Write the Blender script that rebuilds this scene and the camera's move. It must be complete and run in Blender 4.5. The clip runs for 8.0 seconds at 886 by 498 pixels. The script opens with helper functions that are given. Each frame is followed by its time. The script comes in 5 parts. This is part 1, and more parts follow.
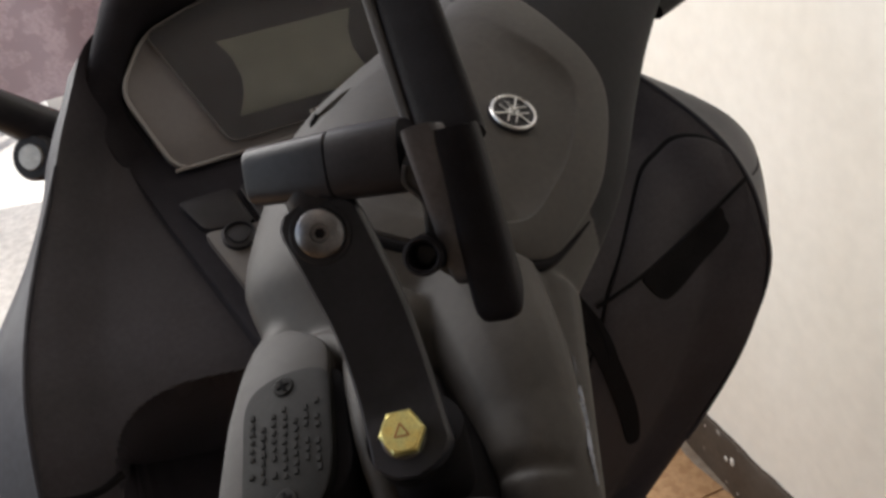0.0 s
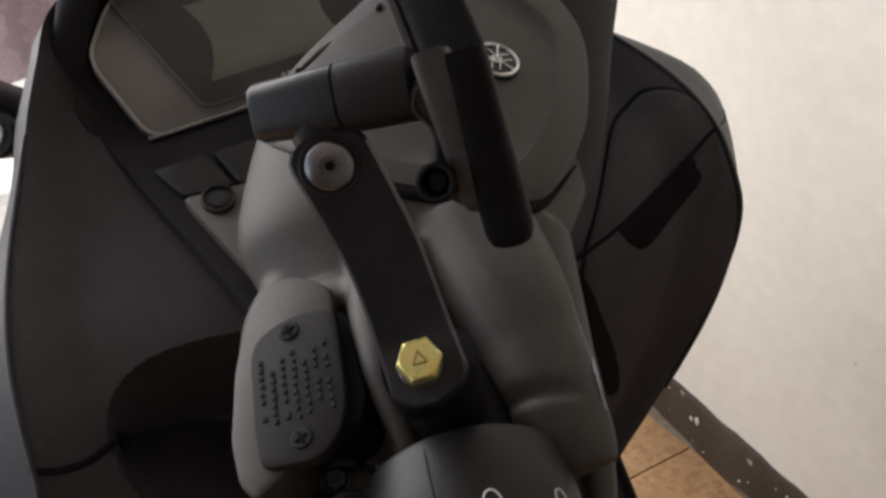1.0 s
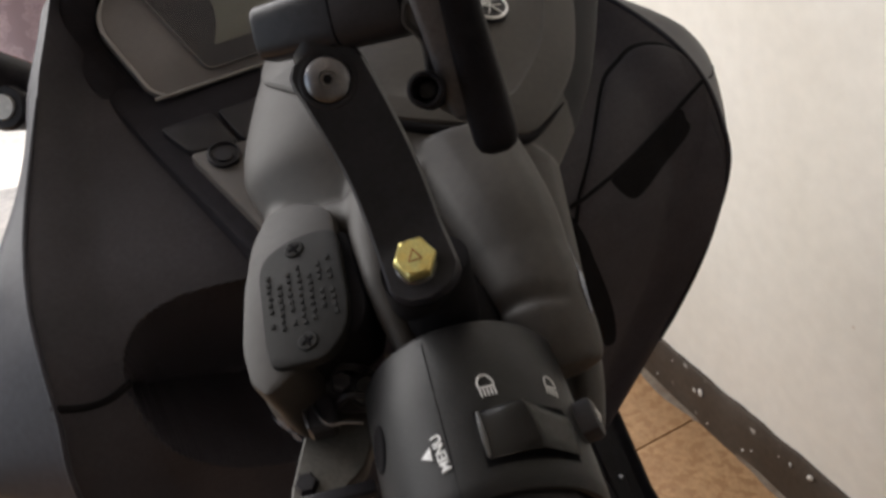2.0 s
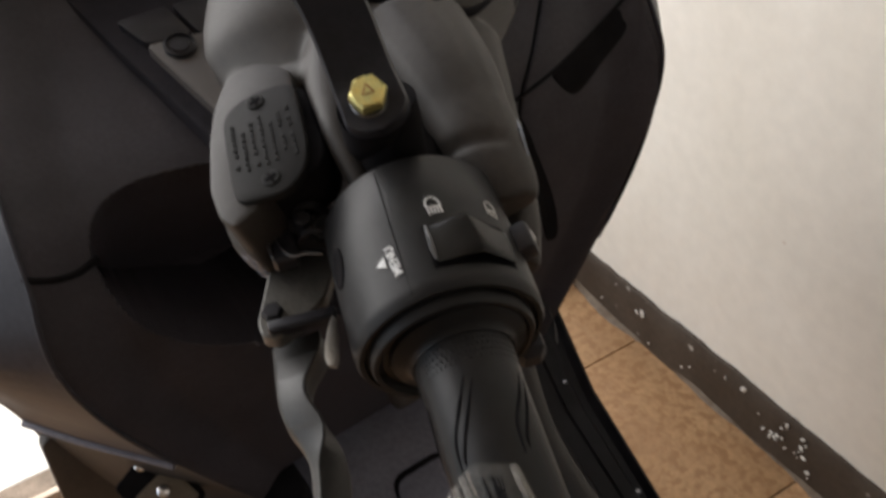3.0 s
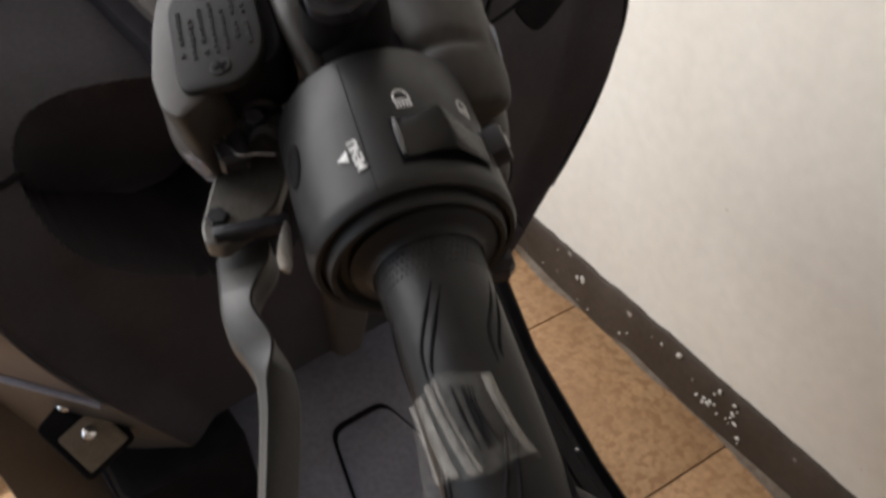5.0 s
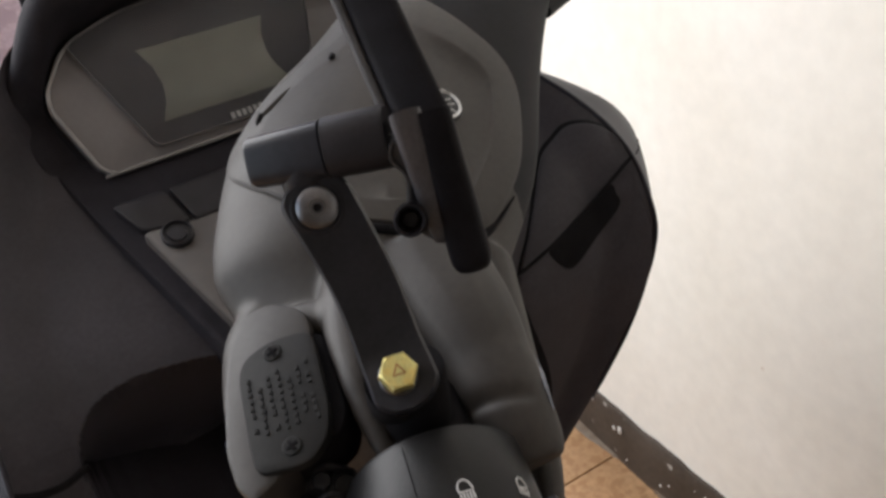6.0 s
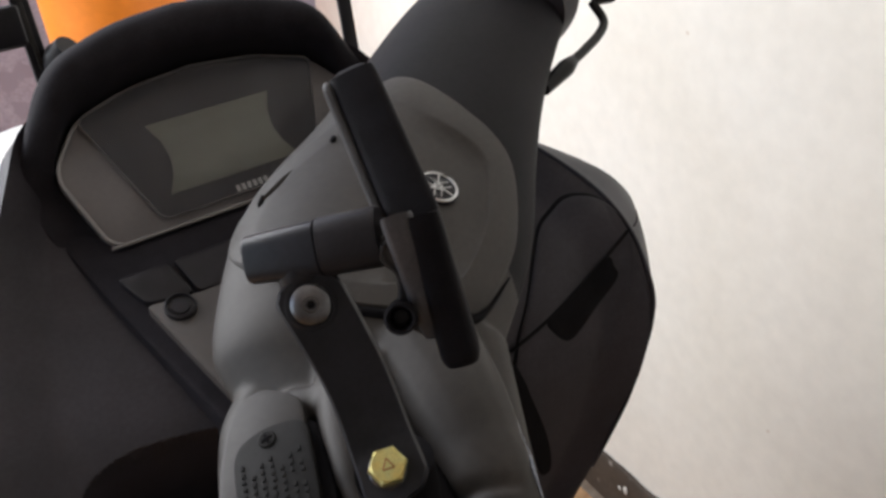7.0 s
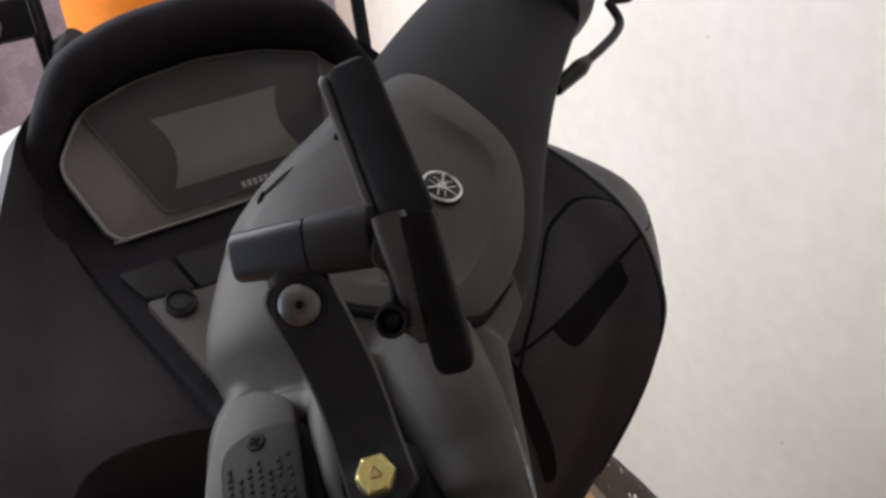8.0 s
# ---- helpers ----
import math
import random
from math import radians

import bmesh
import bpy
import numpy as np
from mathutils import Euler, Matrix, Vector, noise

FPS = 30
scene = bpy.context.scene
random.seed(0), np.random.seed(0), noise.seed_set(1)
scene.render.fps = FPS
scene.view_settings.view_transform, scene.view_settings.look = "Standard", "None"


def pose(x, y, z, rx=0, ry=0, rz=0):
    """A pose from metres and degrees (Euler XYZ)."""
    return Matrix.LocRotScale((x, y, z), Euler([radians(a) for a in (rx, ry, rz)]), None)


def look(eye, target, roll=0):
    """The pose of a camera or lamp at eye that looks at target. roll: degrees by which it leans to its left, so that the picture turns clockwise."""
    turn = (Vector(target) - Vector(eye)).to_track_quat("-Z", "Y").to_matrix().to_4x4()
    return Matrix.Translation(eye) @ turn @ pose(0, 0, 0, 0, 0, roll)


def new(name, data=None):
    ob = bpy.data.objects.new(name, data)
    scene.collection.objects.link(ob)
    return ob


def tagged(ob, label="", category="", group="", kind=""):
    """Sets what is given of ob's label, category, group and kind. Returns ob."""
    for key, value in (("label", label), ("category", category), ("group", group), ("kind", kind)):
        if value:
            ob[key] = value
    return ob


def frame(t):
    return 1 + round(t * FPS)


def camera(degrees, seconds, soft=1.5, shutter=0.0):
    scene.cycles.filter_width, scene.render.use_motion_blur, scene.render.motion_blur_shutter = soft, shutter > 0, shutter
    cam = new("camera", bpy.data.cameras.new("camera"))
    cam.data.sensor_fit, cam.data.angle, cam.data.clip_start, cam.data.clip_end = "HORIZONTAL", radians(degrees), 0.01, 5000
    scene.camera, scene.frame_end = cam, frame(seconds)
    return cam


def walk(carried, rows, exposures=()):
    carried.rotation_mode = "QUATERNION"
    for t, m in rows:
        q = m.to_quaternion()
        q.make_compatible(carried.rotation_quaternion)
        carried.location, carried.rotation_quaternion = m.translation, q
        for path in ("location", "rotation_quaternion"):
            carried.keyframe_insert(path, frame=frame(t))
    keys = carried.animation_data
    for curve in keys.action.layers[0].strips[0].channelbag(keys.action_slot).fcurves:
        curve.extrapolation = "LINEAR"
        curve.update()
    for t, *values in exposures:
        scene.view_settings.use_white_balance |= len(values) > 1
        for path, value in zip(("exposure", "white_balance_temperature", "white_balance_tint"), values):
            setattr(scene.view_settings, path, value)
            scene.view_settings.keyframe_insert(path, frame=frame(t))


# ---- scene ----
cam = camera(54.4, 8.0, soft=3.0, shutter=0.4)
METRES, EYE, TILT, LEAN, TURN = 0.33, 1.297, -34.08, 5.87, -23.48
ROWS = [
    (0.0, 0, 0, 0, 0, 0, 0),
    (0.5, -0.0241, -0.0033, -0.0202, -2.1, -1.2, 1.56),
    (1.0, -0.0482, -0.0063, -0.0445, -3.03, -1.21, 2.26),
    (1.2, -0.063, -0.0162, -0.0562, -2.73, -0.89, 1.82),
    (2.3, -0.0425, -0.0962, -0.1495, -3.22, -2.43, 4.41),
    (2.5, -0.0577, -0.1316, -0.1524, -4.81, -3.18, 4.09),
    (2.7, -0.0419, -0.1354, -0.1906, -4.26, -3.36, 4.58),
    (3.0, -0.0572, -0.1651, -0.2343, -6.07, -5.27, 3.93),
    (3.5, -0.0346, -0.181, -0.291, -7.19, -7.31, 4.27),
    (4.0, -0.0524, -0.182, -0.3668, -8.15, -8.86, 3.69),
    (4.2, -0.0509, -0.143, -0.3991, -8.26, -9.16, 2.68),
    (5.3, -0.0989, -0.1032, -0.2228, -9.87, -5.52, 1.66),
    (5.5, -0.1114, -0.1131, -0.1504, -9.17, -3.77, 1.69),
    (6.0, -0.1072, -0.1273, -0.0344, -8.45, -0.04, 3.8),
    (6.5, -0.1021, -0.1405, -0.0207, -7.96, 1.22, 3.28),
    (7.0, -0.0895, -0.1582, 0.0131, -7.88, 3.18, 3.35),
    (7.5, -0.0745, -0.1421, 0.0228, -7.46, 3.76, 2.58),
    (8.0, -0.063, -0.1291, 0.014, -6.79, 3.31, 2.08),
]
walk(cam, [(t, pose(0, 0, EYE, TILT, LEAN, TURN) @ pose(METRES * x, METRES * y, METRES * z, 90 + pitch, roll, yaw)) for t, x, y, z, yaw, pitch, roll in ROWS],
     exposures=((0.0, 0.08, 6500, 10), (2.5, 0.03, 6500, 10), (4.2, 0.06, 6450, 10), (5.5, 0.34, 6350, 10), (6.0, 0.40, 6270, 10), (6.5, 0.37, 6200, 10), (7.0, 0.20, 6150, 10), (7.5, 0.19, 6130, 10), (8.0, 0.10, 6130, 10)))

# ---- light ----
world = bpy.data.worlds.new("sky")
scene.world = world
world.use_nodes = True
sky = world.node_tree.nodes.new("ShaderNodeTexSky")
sky.sky_type, sky.sun_disc = "NISHITA", False
sky.sun_elevation, sky.sun_rotation = radians(52), radians(47)
world.node_tree.nodes["Background"].inputs["Strength"].default_value = 0.12
world.node_tree.links.new(sky.outputs[0], world.node_tree.nodes["Background"].inputs["Color"])
sun = new("sun", bpy.data.lights.new("sun", "SUN"))
sun.data.energy, sun.data.angle, sun.data.color = 4.0, radians(0.5), (1.0, 0.95, 0.88)
sun.matrix_world = look((4.5, 4.2, 7.9), (0, 0, 0))


def opening_lamp(x, y, z, tx, ty, tz, w, h, watts, color):
    lamp = new("opening_light", bpy.data.lights.new("opening_light", "AREA"))
    lamp.data.shape, lamp.data.size, lamp.data.size_y, lamp.data.energy, lamp.data.color = "RECTANGLE", w, h, watts, color
    lamp.matrix_world = look((x, y, z), (tx, ty, tz))
    return lamp


opening_lamp(-0.95, 2.40, 2.10, 0.60, 0.10, 1.0, 2.6, 1.7, 124, (1.0, 0.965, 0.93))
opening_lamp(-2.40, 0.65, 1.45, 0, 0.5, 1.0, 1.7, 1.8, 11, (0.90, 0.95, 1.0))

# ---- materials ----


def mat(name, color, rough=0.5, metal=0.0, var=0.15, scale=40.0, bump=0.0, bump_scale=900.0, spec=0.35, coat=0.0, alpha=1.0, color2=None):
    m = bpy.data.materials.new(name)
    m.use_nodes = True
    nt = m.node_tree
    b = nt.nodes["Principled BSDF"]
    tc = nt.nodes.new("ShaderNodeTexCoord")
    nz = nt.nodes.new("ShaderNodeTexNoise")
    nz.inputs["Scale"].default_value, nz.inputs["Detail"].default_value = scale, 6.0
    nt.links.new(tc.outputs["Object"], nz.inputs["Vector"])
    mix = nt.nodes.new("ShaderNodeMix")
    mix.data_type = "RGBA"
    c2 = color2 or tuple(c * (1 + var) for c in color)
    mix.inputs[6].default_value = (*[c * (1 - var) for c in color], 1) if not color2 else (*color, 1)
    mix.inputs[7].default_value = (*c2, 1)
    ramp = nt.nodes.new("ShaderNodeMapRange")
    ramp.inputs["From Min"].default_value, ramp.inputs["From Max"].default_value = 0.35, 0.65
    nt.links.new(nz.outputs["Fac"], ramp.inputs["Value"])
    nt.links.new(ramp.outputs[0], mix.inputs[0])
    gz = nt.nodes.new("ShaderNodeTexNoise")
    gz.inputs["Scale"].default_value, gz.inputs["Detail"].default_value = scale * 11.0, 3.0
    nt.links.new(tc.outputs["Object"], gz.inputs["Vector"])
    gr = nt.nodes.new("ShaderNodeMapRange")
    gr.inputs["From Min"].default_value, gr.inputs["From Max"].default_value = 0.3, 0.7
    gr.inputs["To Min"].default_value, gr.inputs["To Max"].default_value = 0.86, 1.14
    nt.links.new(gz.outputs["Fac"], gr.inputs["Value"])
    gm = nt.nodes.new("ShaderNodeMix")
    gm.data_type, gm.blend_type = "RGBA", "MULTIPLY"
    gm.inputs[0].default_value = 1.0 if var >= 0.09 else 0.25
    nt.links.new(mix.outputs[2], gm.inputs[6])
    nt.links.new(gr.outputs[0], gm.inputs[7])
    nt.links.new(gm.outputs[2], b.inputs["Base Color"])
    b.inputs["Metallic"].default_value = metal
    b.inputs["Specular IOR Level"].default_value = spec
    b.inputs["Coat Weight"].default_value = coat
    b.inputs["Alpha"].default_value = alpha
    rr = nt.nodes.new("ShaderNodeMapRange")
    rr.inputs["To Min"].default_value, rr.inputs["To Max"].default_value = max(0.02, rough * 0.85), min(1, rough * 1.15)
    nt.links.new(nz.outputs["Fac"], rr.inputs["Value"])
    nt.links.new(rr.outputs[0], b.inputs["Roughness"])
    if bump:
        fz = nt.nodes.new("ShaderNodeTexNoise")
        fz.inputs["Scale"].default_value, fz.inputs["Detail"].default_value = bump_scale, 3.0
        nt.links.new(tc.outputs["Object"], fz.inputs["Vector"])
        bp = nt.nodes.new("ShaderNodeBump")
        bp.inputs["Strength"].default_value, bp.inputs["Distance"].default_value = bump, 0.002
        nt.links.new(fz.outputs["Fac"], bp.inputs["Height"])
        nt.links.new(bp.outputs[0], b.inputs["Normal"])
    return m


TAUPE = mat("taupe_matte_paint", (0.0250, 0.0214, 0.0190), 0.56, 0.0, 0.12, 25, 0.10, 1500, spec=0.3)
DARK = mat("dark_grained_plastic", (0.0275, 0.0246, 0.0300), 0.56, 0.0, 0.18, 30, 0.15, 1200, spec=0.26)
BLACK = mat("black_plastic", (0.0150, 0.0140, 0.0168), 0.45, 0.0, 0.2, 60, 0.08, 1200, spec=0.22)
# black parts, and patches that put the shade of gaps and recesses into colour
DEEP = mat("deep_black_plastic_and_shade", (0.0085, 0.0079, 0.0088), 0.8, 0.0, 0.2, 60, spec=0.04)
RUBBER = mat("black_rubber", (0.0062, 0.0058, 0.0064), 0.38, 0.0, 0.2, 90, 0.12, 1800, spec=0.20)
FOAM = mat("black_foam_pad", (0.0085, 0.0078, 0.0096), 0.6, 0.0, 0.2, 90, 0.2, 1500, spec=0.06)
HOUSING = mat("switch_housing_plastic", (0.0100, 0.0096, 0.0100), 0.44, 0.0, 0.15, 60, 0.1, 1500, spec=0.18)
CAPM = mat("reservoir_cap_plastic", (0.0118, 0.0112, 0.0108), 0.6, 0.0, 0.15, 80, 0.1, 1500, spec=0.10)
BRACKET = mat("painted_bracket_metal", (0.0150, 0.0150, 0.0186), 0.38, 0.0, 0.2, 50, 0.05, 900, spec=0.18)
GREYMET = mat("grey_lever_metal", (0.036, 0.034, 0.032), 0.42, 0.35, 0.12, 50, 0.05, 900)
# darker tone of the cover, with the far arm's shade in its colour
RIGHTC = mat("shaded_cover_grey", (0.0100, 0.0095, 0.0115), 0.62, 0.0, 0.10, 25, 0.05, 1500, spec=0.10)
CAST = mat("grey_cast_metal", (0.085, 0.081, 0.074), 0.45, 0.3, 0.15, 60, 0.12, 700)
BLADE = mat("dark_lever_paint", (0.022, 0.0212, 0.0204), 0.46, 0.2, 0.15, 50, 0.05, 900)
WEB = mat("grey_moulded_plastic", (0.034, 0.032, 0.033), 0.5, 0.0, 0.15, 60, 0.08, 900, spec=0.25)
SILVER = mat("bare_steel", (0.5, 0.5, 0.5), 0.28, 1.0, 0.15, 120)
STEEL = mat("dull_steel", (0.15, 0.15, 0.16), 0.30, 1.0, 0.2, 150)
PALEM = mat("worn_aluminium", (0.42, 0.41, 0.39), 0.4, 0.5, 0.15, 120)
ZINC = mat("yellow_zinc", (0.68, 0.56, 0.20), 0.30, 0.85, 0.1, 160, 0.06, 700, color2=(0.58, 0.62, 0.30))
WHITE = mat("white_print", (0.6, 0.6, 0.6), 0.5, 0, 0.1, 300)
BLUEGREY = mat("bluish_side_plastic", (0.135, 0.135, 0.165), 0.5, 0.0, 0.1, 20, 0.08, 1200)
FAIRING = mat("outer_fairing_paint", (0.0310, 0.0298, 0.0370), 0.5, 0.0, 0.1, 20, spec=0.2)
BROWN = mat("lower_panel_plastic", (0.046, 0.040, 0.036), 0.55, 0.0, 0.15, 20, 0.1, 900)
LCD = mat("lcd_panel", (0.235, 0.243, 0.208), 0.35, 0.0, 0.06, 60)
DASH = mat("dash_face", (0.062, 0.061, 0.069), 0.5, 0.0, 0.1, 30, spec=0.2)
TRIM = mat("console_trim_paint", (0.074, 0.066, 0.062), 0.42, 0.0, 0.08, 30, 0.06, 1500)
BEZEL = mat("bezel_grey_plastic", (0.140, 0.132, 0.134), 0.4, 0.0, 0.08, 30, 0.06, 1500)
# bezel grey made paler and glossier, with the bevel's highlight in its colour
BEVEL = mat("bezel_edge_glint", (0.20, 0.19, 0.19), 0.22, 0.0, 0.08, 30, spec=0.7)
VELVET = mat("matte_black_hood", (0.0190, 0.0176, 0.0212), 0.75, 0.0, 0.15, 60, 0.1, 1400, spec=0.08)
CHROME = mat("chrome", (0.75, 0.75, 0.76), 0.12, 1.0, 0.05, 90)
ORANGE = mat("orange_plastic", (0.75, 0.22, 0.02), 0.45, 0.0, 0.08, 6)
TAPE = mat("clear_adhesive_tape", (0.26, 0.25, 0.23), 0.16, 0.0, 0.4, 260, 0.6, 300, alpha=0.11)
TAPEW = mat("whitened_tape", (0.34, 0.32, 0.29), 0.22, 0.0, 0.4, 300, alpha=0.30)
DIRT = mat("grimy_cement", (0.115, 0.084, 0.060), 0.9, 0.0, 0.35, 40, 0.4, 200, color2=(0.17, 0.14, 0.11))


def glass_mat():
    m = bpy.data.materials.new("display_cover_glass")
    m.use_nodes = True
    b = m.node_tree.nodes["Principled BSDF"]
    # the grey tint and alpha carry the reflected haze over the display
    b.inputs["Base Color"].default_value = (0.09, 0.09, 0.097, 1)
    b.inputs["Roughness"].default_value, b.inputs["Alpha"].default_value = 0.06, 0.16
    b.inputs["Specular IOR Level"].default_value = 0.5
    return m


GLASS = glass_mat()


def wall_mat():
    m = mat("cream_wall_paint", (0.745, 0.714, 0.652), 0.45, 0.0, 0.04, 3.2, 0.05, 14, color2=(0.700, 0.662, 0.588))
    nt = m.node_tree
    b = nt.nodes["Principled BSDF"]
    tc = nt.nodes["Texture Coordinate"]
    vo = nt.nodes.new("ShaderNodeTexVoronoi")
    vo.inputs["Scale"].default_value = 9.0
    vo.inputs["Randomness"].default_value = 1.0
    nt.links.new(tc.outputs["Object"], vo.inputs["Vector"])
    lt = nt.nodes.new("ShaderNodeMath")
    lt.operation, lt.inputs[1].default_value = "LESS_THAN", 0.028
    nt.links.new(vo.outputs["Distance"], lt.inputs[0])
    src = b.inputs["Base Color"].links[0].from_socket
    mx = nt.nodes.new("ShaderNodeMix")
    mx.data_type = "RGBA"
    mx.inputs[7].default_value = (0.62, 0.55, 0.47, 1)
    nt.links.new(lt.outputs[0], mx.inputs[0])
    nt.links.new(src, mx.inputs[6])
    nt.links.new(mx.outputs[2], b.inputs["Base Color"])
    return m


WALL = wall_mat()
FLAKE = mat("white_paint_flake", (0.62, 0.60, 0.56), 0.7, 0.0, 0.1, 90)
TAN = mat("tan_plate", (0.12, 0.098, 0.075), 0.45, 0.2, 0.1, 40)
BACKW = mat("dim_plaster", (0.40, 0.37, 0.33), 0.8, 0.0, 0.08, 3)
CEIL = mat("white_ceiling_paint", (0.58, 0.55, 0.51), 0.7, 0.0, 0.04, 3)


def speck_mat(name, base, base2, speck, scale, thresh, rough, soft=0.03):
    m = mat(name, base, rough, 0.0, 0.1, 9.0, 0.3, 60, color2=base2)
    nt = m.node_tree
    b = nt.nodes["Principled BSDF"]
    tc = nt.nodes["Texture Coordinate"]
    nz = nt.nodes.new("ShaderNodeTexNoise")
    nz.inputs["Scale"].default_value, nz.inputs["Detail"].default_value = scale, 4.0
    nt.links.new(tc.outputs["Object"], nz.inputs["Vector"])
    mr = nt.nodes.new("ShaderNodeMapRange")
    mr.inputs["From Min"].default_value, mr.inputs["From Max"].default_value = thresh, thresh + soft
    nt.links.new(nz.outputs["Fac"], mr.inputs["Value"])
    src = b.inputs["Base Color"].links[0].from_socket
    mx = nt.nodes.new("ShaderNodeMix")
    mx.data_type = "RGBA"
    mx.inputs[7].default_value = (*speck, 1)
    nt.links.new(mr.outputs[0], mx.inputs[0])
    nt.links.new(src, mx.inputs[6])
    nt.links.new(mx.outputs[2], b.inputs["Base Color"])
    return m


TILE = speck_mat("terracotta_tile", (0.44, 0.275, 0.145), (0.36, 0.215, 0.112), (0.315, 0.180, 0.090), 52, 0.49, 0.30, 0.11)
BASEB = speck_mat("brown_skirting_paint", (0.044, 0.032, 0.023), (0.060, 0.046, 0.035), (0.36, 0.33, 0.29), 24, 0.690, 0.55, 0.06)
GROUT = mat("cement_grout", (0.20, 0.16, 0.125), 0.9, 0.0, 0.25, 30, 0.4, 200)
PALE = mat("pale_step_tile", (0.55, 0.45, 0.36), 0.4, 0.0, 0.1, 6)
PAVING = mat("sunlit_concrete", (0.62, 0.60, 0.56), 0.8, 0.0, 0.1, 5, 0.3, 60)

# ---- mesh helpers ----


def part(name, bm, material, parent=None, label="", smooth=True, m=None):
    me = bpy.data.meshes.new(name)
    bmesh.ops.recalc_face_normals(bm, faces=bm.faces)
    bm.to_mesh(me)
    bm.free()
    me.materials.append(material)
    if smooth:
        for p in me.polygons:
            p.use_smooth = True
        me.set_sharp_from_angle(angle=radians(38))
    ob = new(name, me)
    if parent is not None:
        ob.parent = parent
    if m is not None:
        ob.matrix_basis = m
    if label:
        tagged(ob, label)
    return ob


def add_rings(bm, rings, cap=True, closed=True):
    vs = [[bm.verts.new(p) for p in r] for r in rings]
    n = len(vs[0])
    for a, b in zip(vs, vs[1:]):
        for i in range(n if closed else n - 1):
            bm.faces.new((a[i], a[(i + 1) % n], b[(i + 1) % n], b[i]))
    if cap:
        bm.faces.new(vs[0][::-1])
        bm.faces.new(vs[-1])
    return vs


def frame_at(direction, hint=(0, 0, 1)):
    z = Vector(direction).normalized()
    x = Vector(hint).cross(z)
    if x.length < 1e-4:
        x = Vector((1, 0, 0)).cross(z)
    x.normalize()
    return x, z.cross(x), z


def spline(pts, n):
    """Catmull-Rom through the points, n steps a span."""
    pts = [Vector(p) for p in pts]
    ext = [2 * pts[0] - pts[1], *pts, 2 * pts[-1] - pts[-2]]
    out = []
    for i in range(1, len(ext) - 2):
        a, b, c, d = ext[i - 1:i + 3]
        for k in range(n):
            t = k / n
            out.append(0.5 * ((2 * b) + (c - a) * t + (2 * a - 5 * b + 4 * c - d) * t * t + (3 * b - a - 3 * c + d) * t ** 3))
    out.append(pts[-1])
    return out


def loop_spline(pts, n):
    pts = [Vector(p) for p in pts]
    k = len(pts)
    out = []
    for i in range(k):
        a, b, c, d = pts[i - 1], pts[i], pts[(i + 1) % k], pts[(i + 2) % k]
        for j in range(n):
            t = j / n
            out.append(0.5 * ((2 * b) + (c - a) * t + (2 * a - 5 * b + 4 * c - d) * t * t + (3 * b - a - 3 * c + d) * t ** 3))
    return out


def rounded(pts, r, n=4):
    """A closed polygon in 2D with its corners rounded by r."""
    pts = [Vector(p) for p in pts]
    out = []
    for i, p in enumerate(pts):
        a, b = pts[i - 1] - p, pts[(i + 1) % len(pts)] - p
        ra, rb = min(r, a.length * 0.45), min(r, b.length * 0.45)
        s, e = p + a.normalized() * ra, p + b.normalized() * rb
        for k in range(n + 1):
            t = k / n
            out.append((1 - t) ** 2 * s + 2 * t * (1 - t) * p + t * t * e)
    return out


def tube(path, radius, seg=12, steps=6, flat=1.0, hint=(0, 0, 1)):
    """A tube along a smooth path; radius a number or one a point; flat squeezes it across the hint."""
    bm = bmesh.new()
    pts = spline(path, steps)
    rad = radius if isinstance(radius, (list, tuple)) else [radius] * len(path)
    rings = []
    for i, p in enumerate(pts):
        t = i / steps
        j = min(int(t), len(rad) - 2)
        r = rad[j] + (rad[j + 1] - rad[j]) * (t - j)
        d = pts[min(i + 1, len(pts) - 1)] - pts[max(i - 1, 0)]
        x, y, _ = frame_at(d, hint)
        rings.append([p + x * (r * math.cos(2 * math.pi * k / seg)) + y * (r * flat * math.sin(2 * math.pi * k / seg)) for k in range(seg)])
    add_rings(bm, rings)
    return bm


def lathe(profile, seg=40, axis=(0, 0, 1), origin=(0, 0, 0), bm=None, squash=1.0, cap=True):
    """Profile rows (radius, height) turned about the axis."""
    bm = bm or bmesh.new()
    x, y, z = frame_at(axis, (0, 1, 0.01))
    o = Vector(origin)
    add_rings(bm, [[o + z * h + x * (r * math.cos(2 * math.pi * k / seg)) + y * (r * squash * math.sin(2 * math.pi * k / seg)) for k in range(seg)] for r, h in profile], cap)
    return bm


def plate(outline, thick, bevel=0.001, m=None, bm=None):
    """A flat plate in its xy plane from z = 0 to thick, edges rounded."""
    bm = bm or bmesh.new()
    m = m or Matrix()
    pts = [Vector((p[0], p[1])) for p in outline]
    n = len(pts)
    turn = math.copysign(1, sum(a.x * b.y - b.x * a.y for a, b in zip(pts, pts[1:] + pts[:1])))

    def inset(d):
        out = []
        for i, p in enumerate(pts):
            e = (pts[(i + 1) % n] - pts[i - 1])
            if e.length < 1e-9:
                out.append(p)
                continue
            out.append(p - Vector((e.y, -e.x)).normalized() * (d * turn))
        return out
    rings = []
    for d, z in ((bevel, 0), (0, bevel), (0, thick - bevel), (bevel * 0.3, thick - bevel * 0.3), (bevel, thick)):
        rings.append([m @ Vector((q.x, q.y, z)) for q in inset(d)])
    add_rings(bm, rings)
    return bm


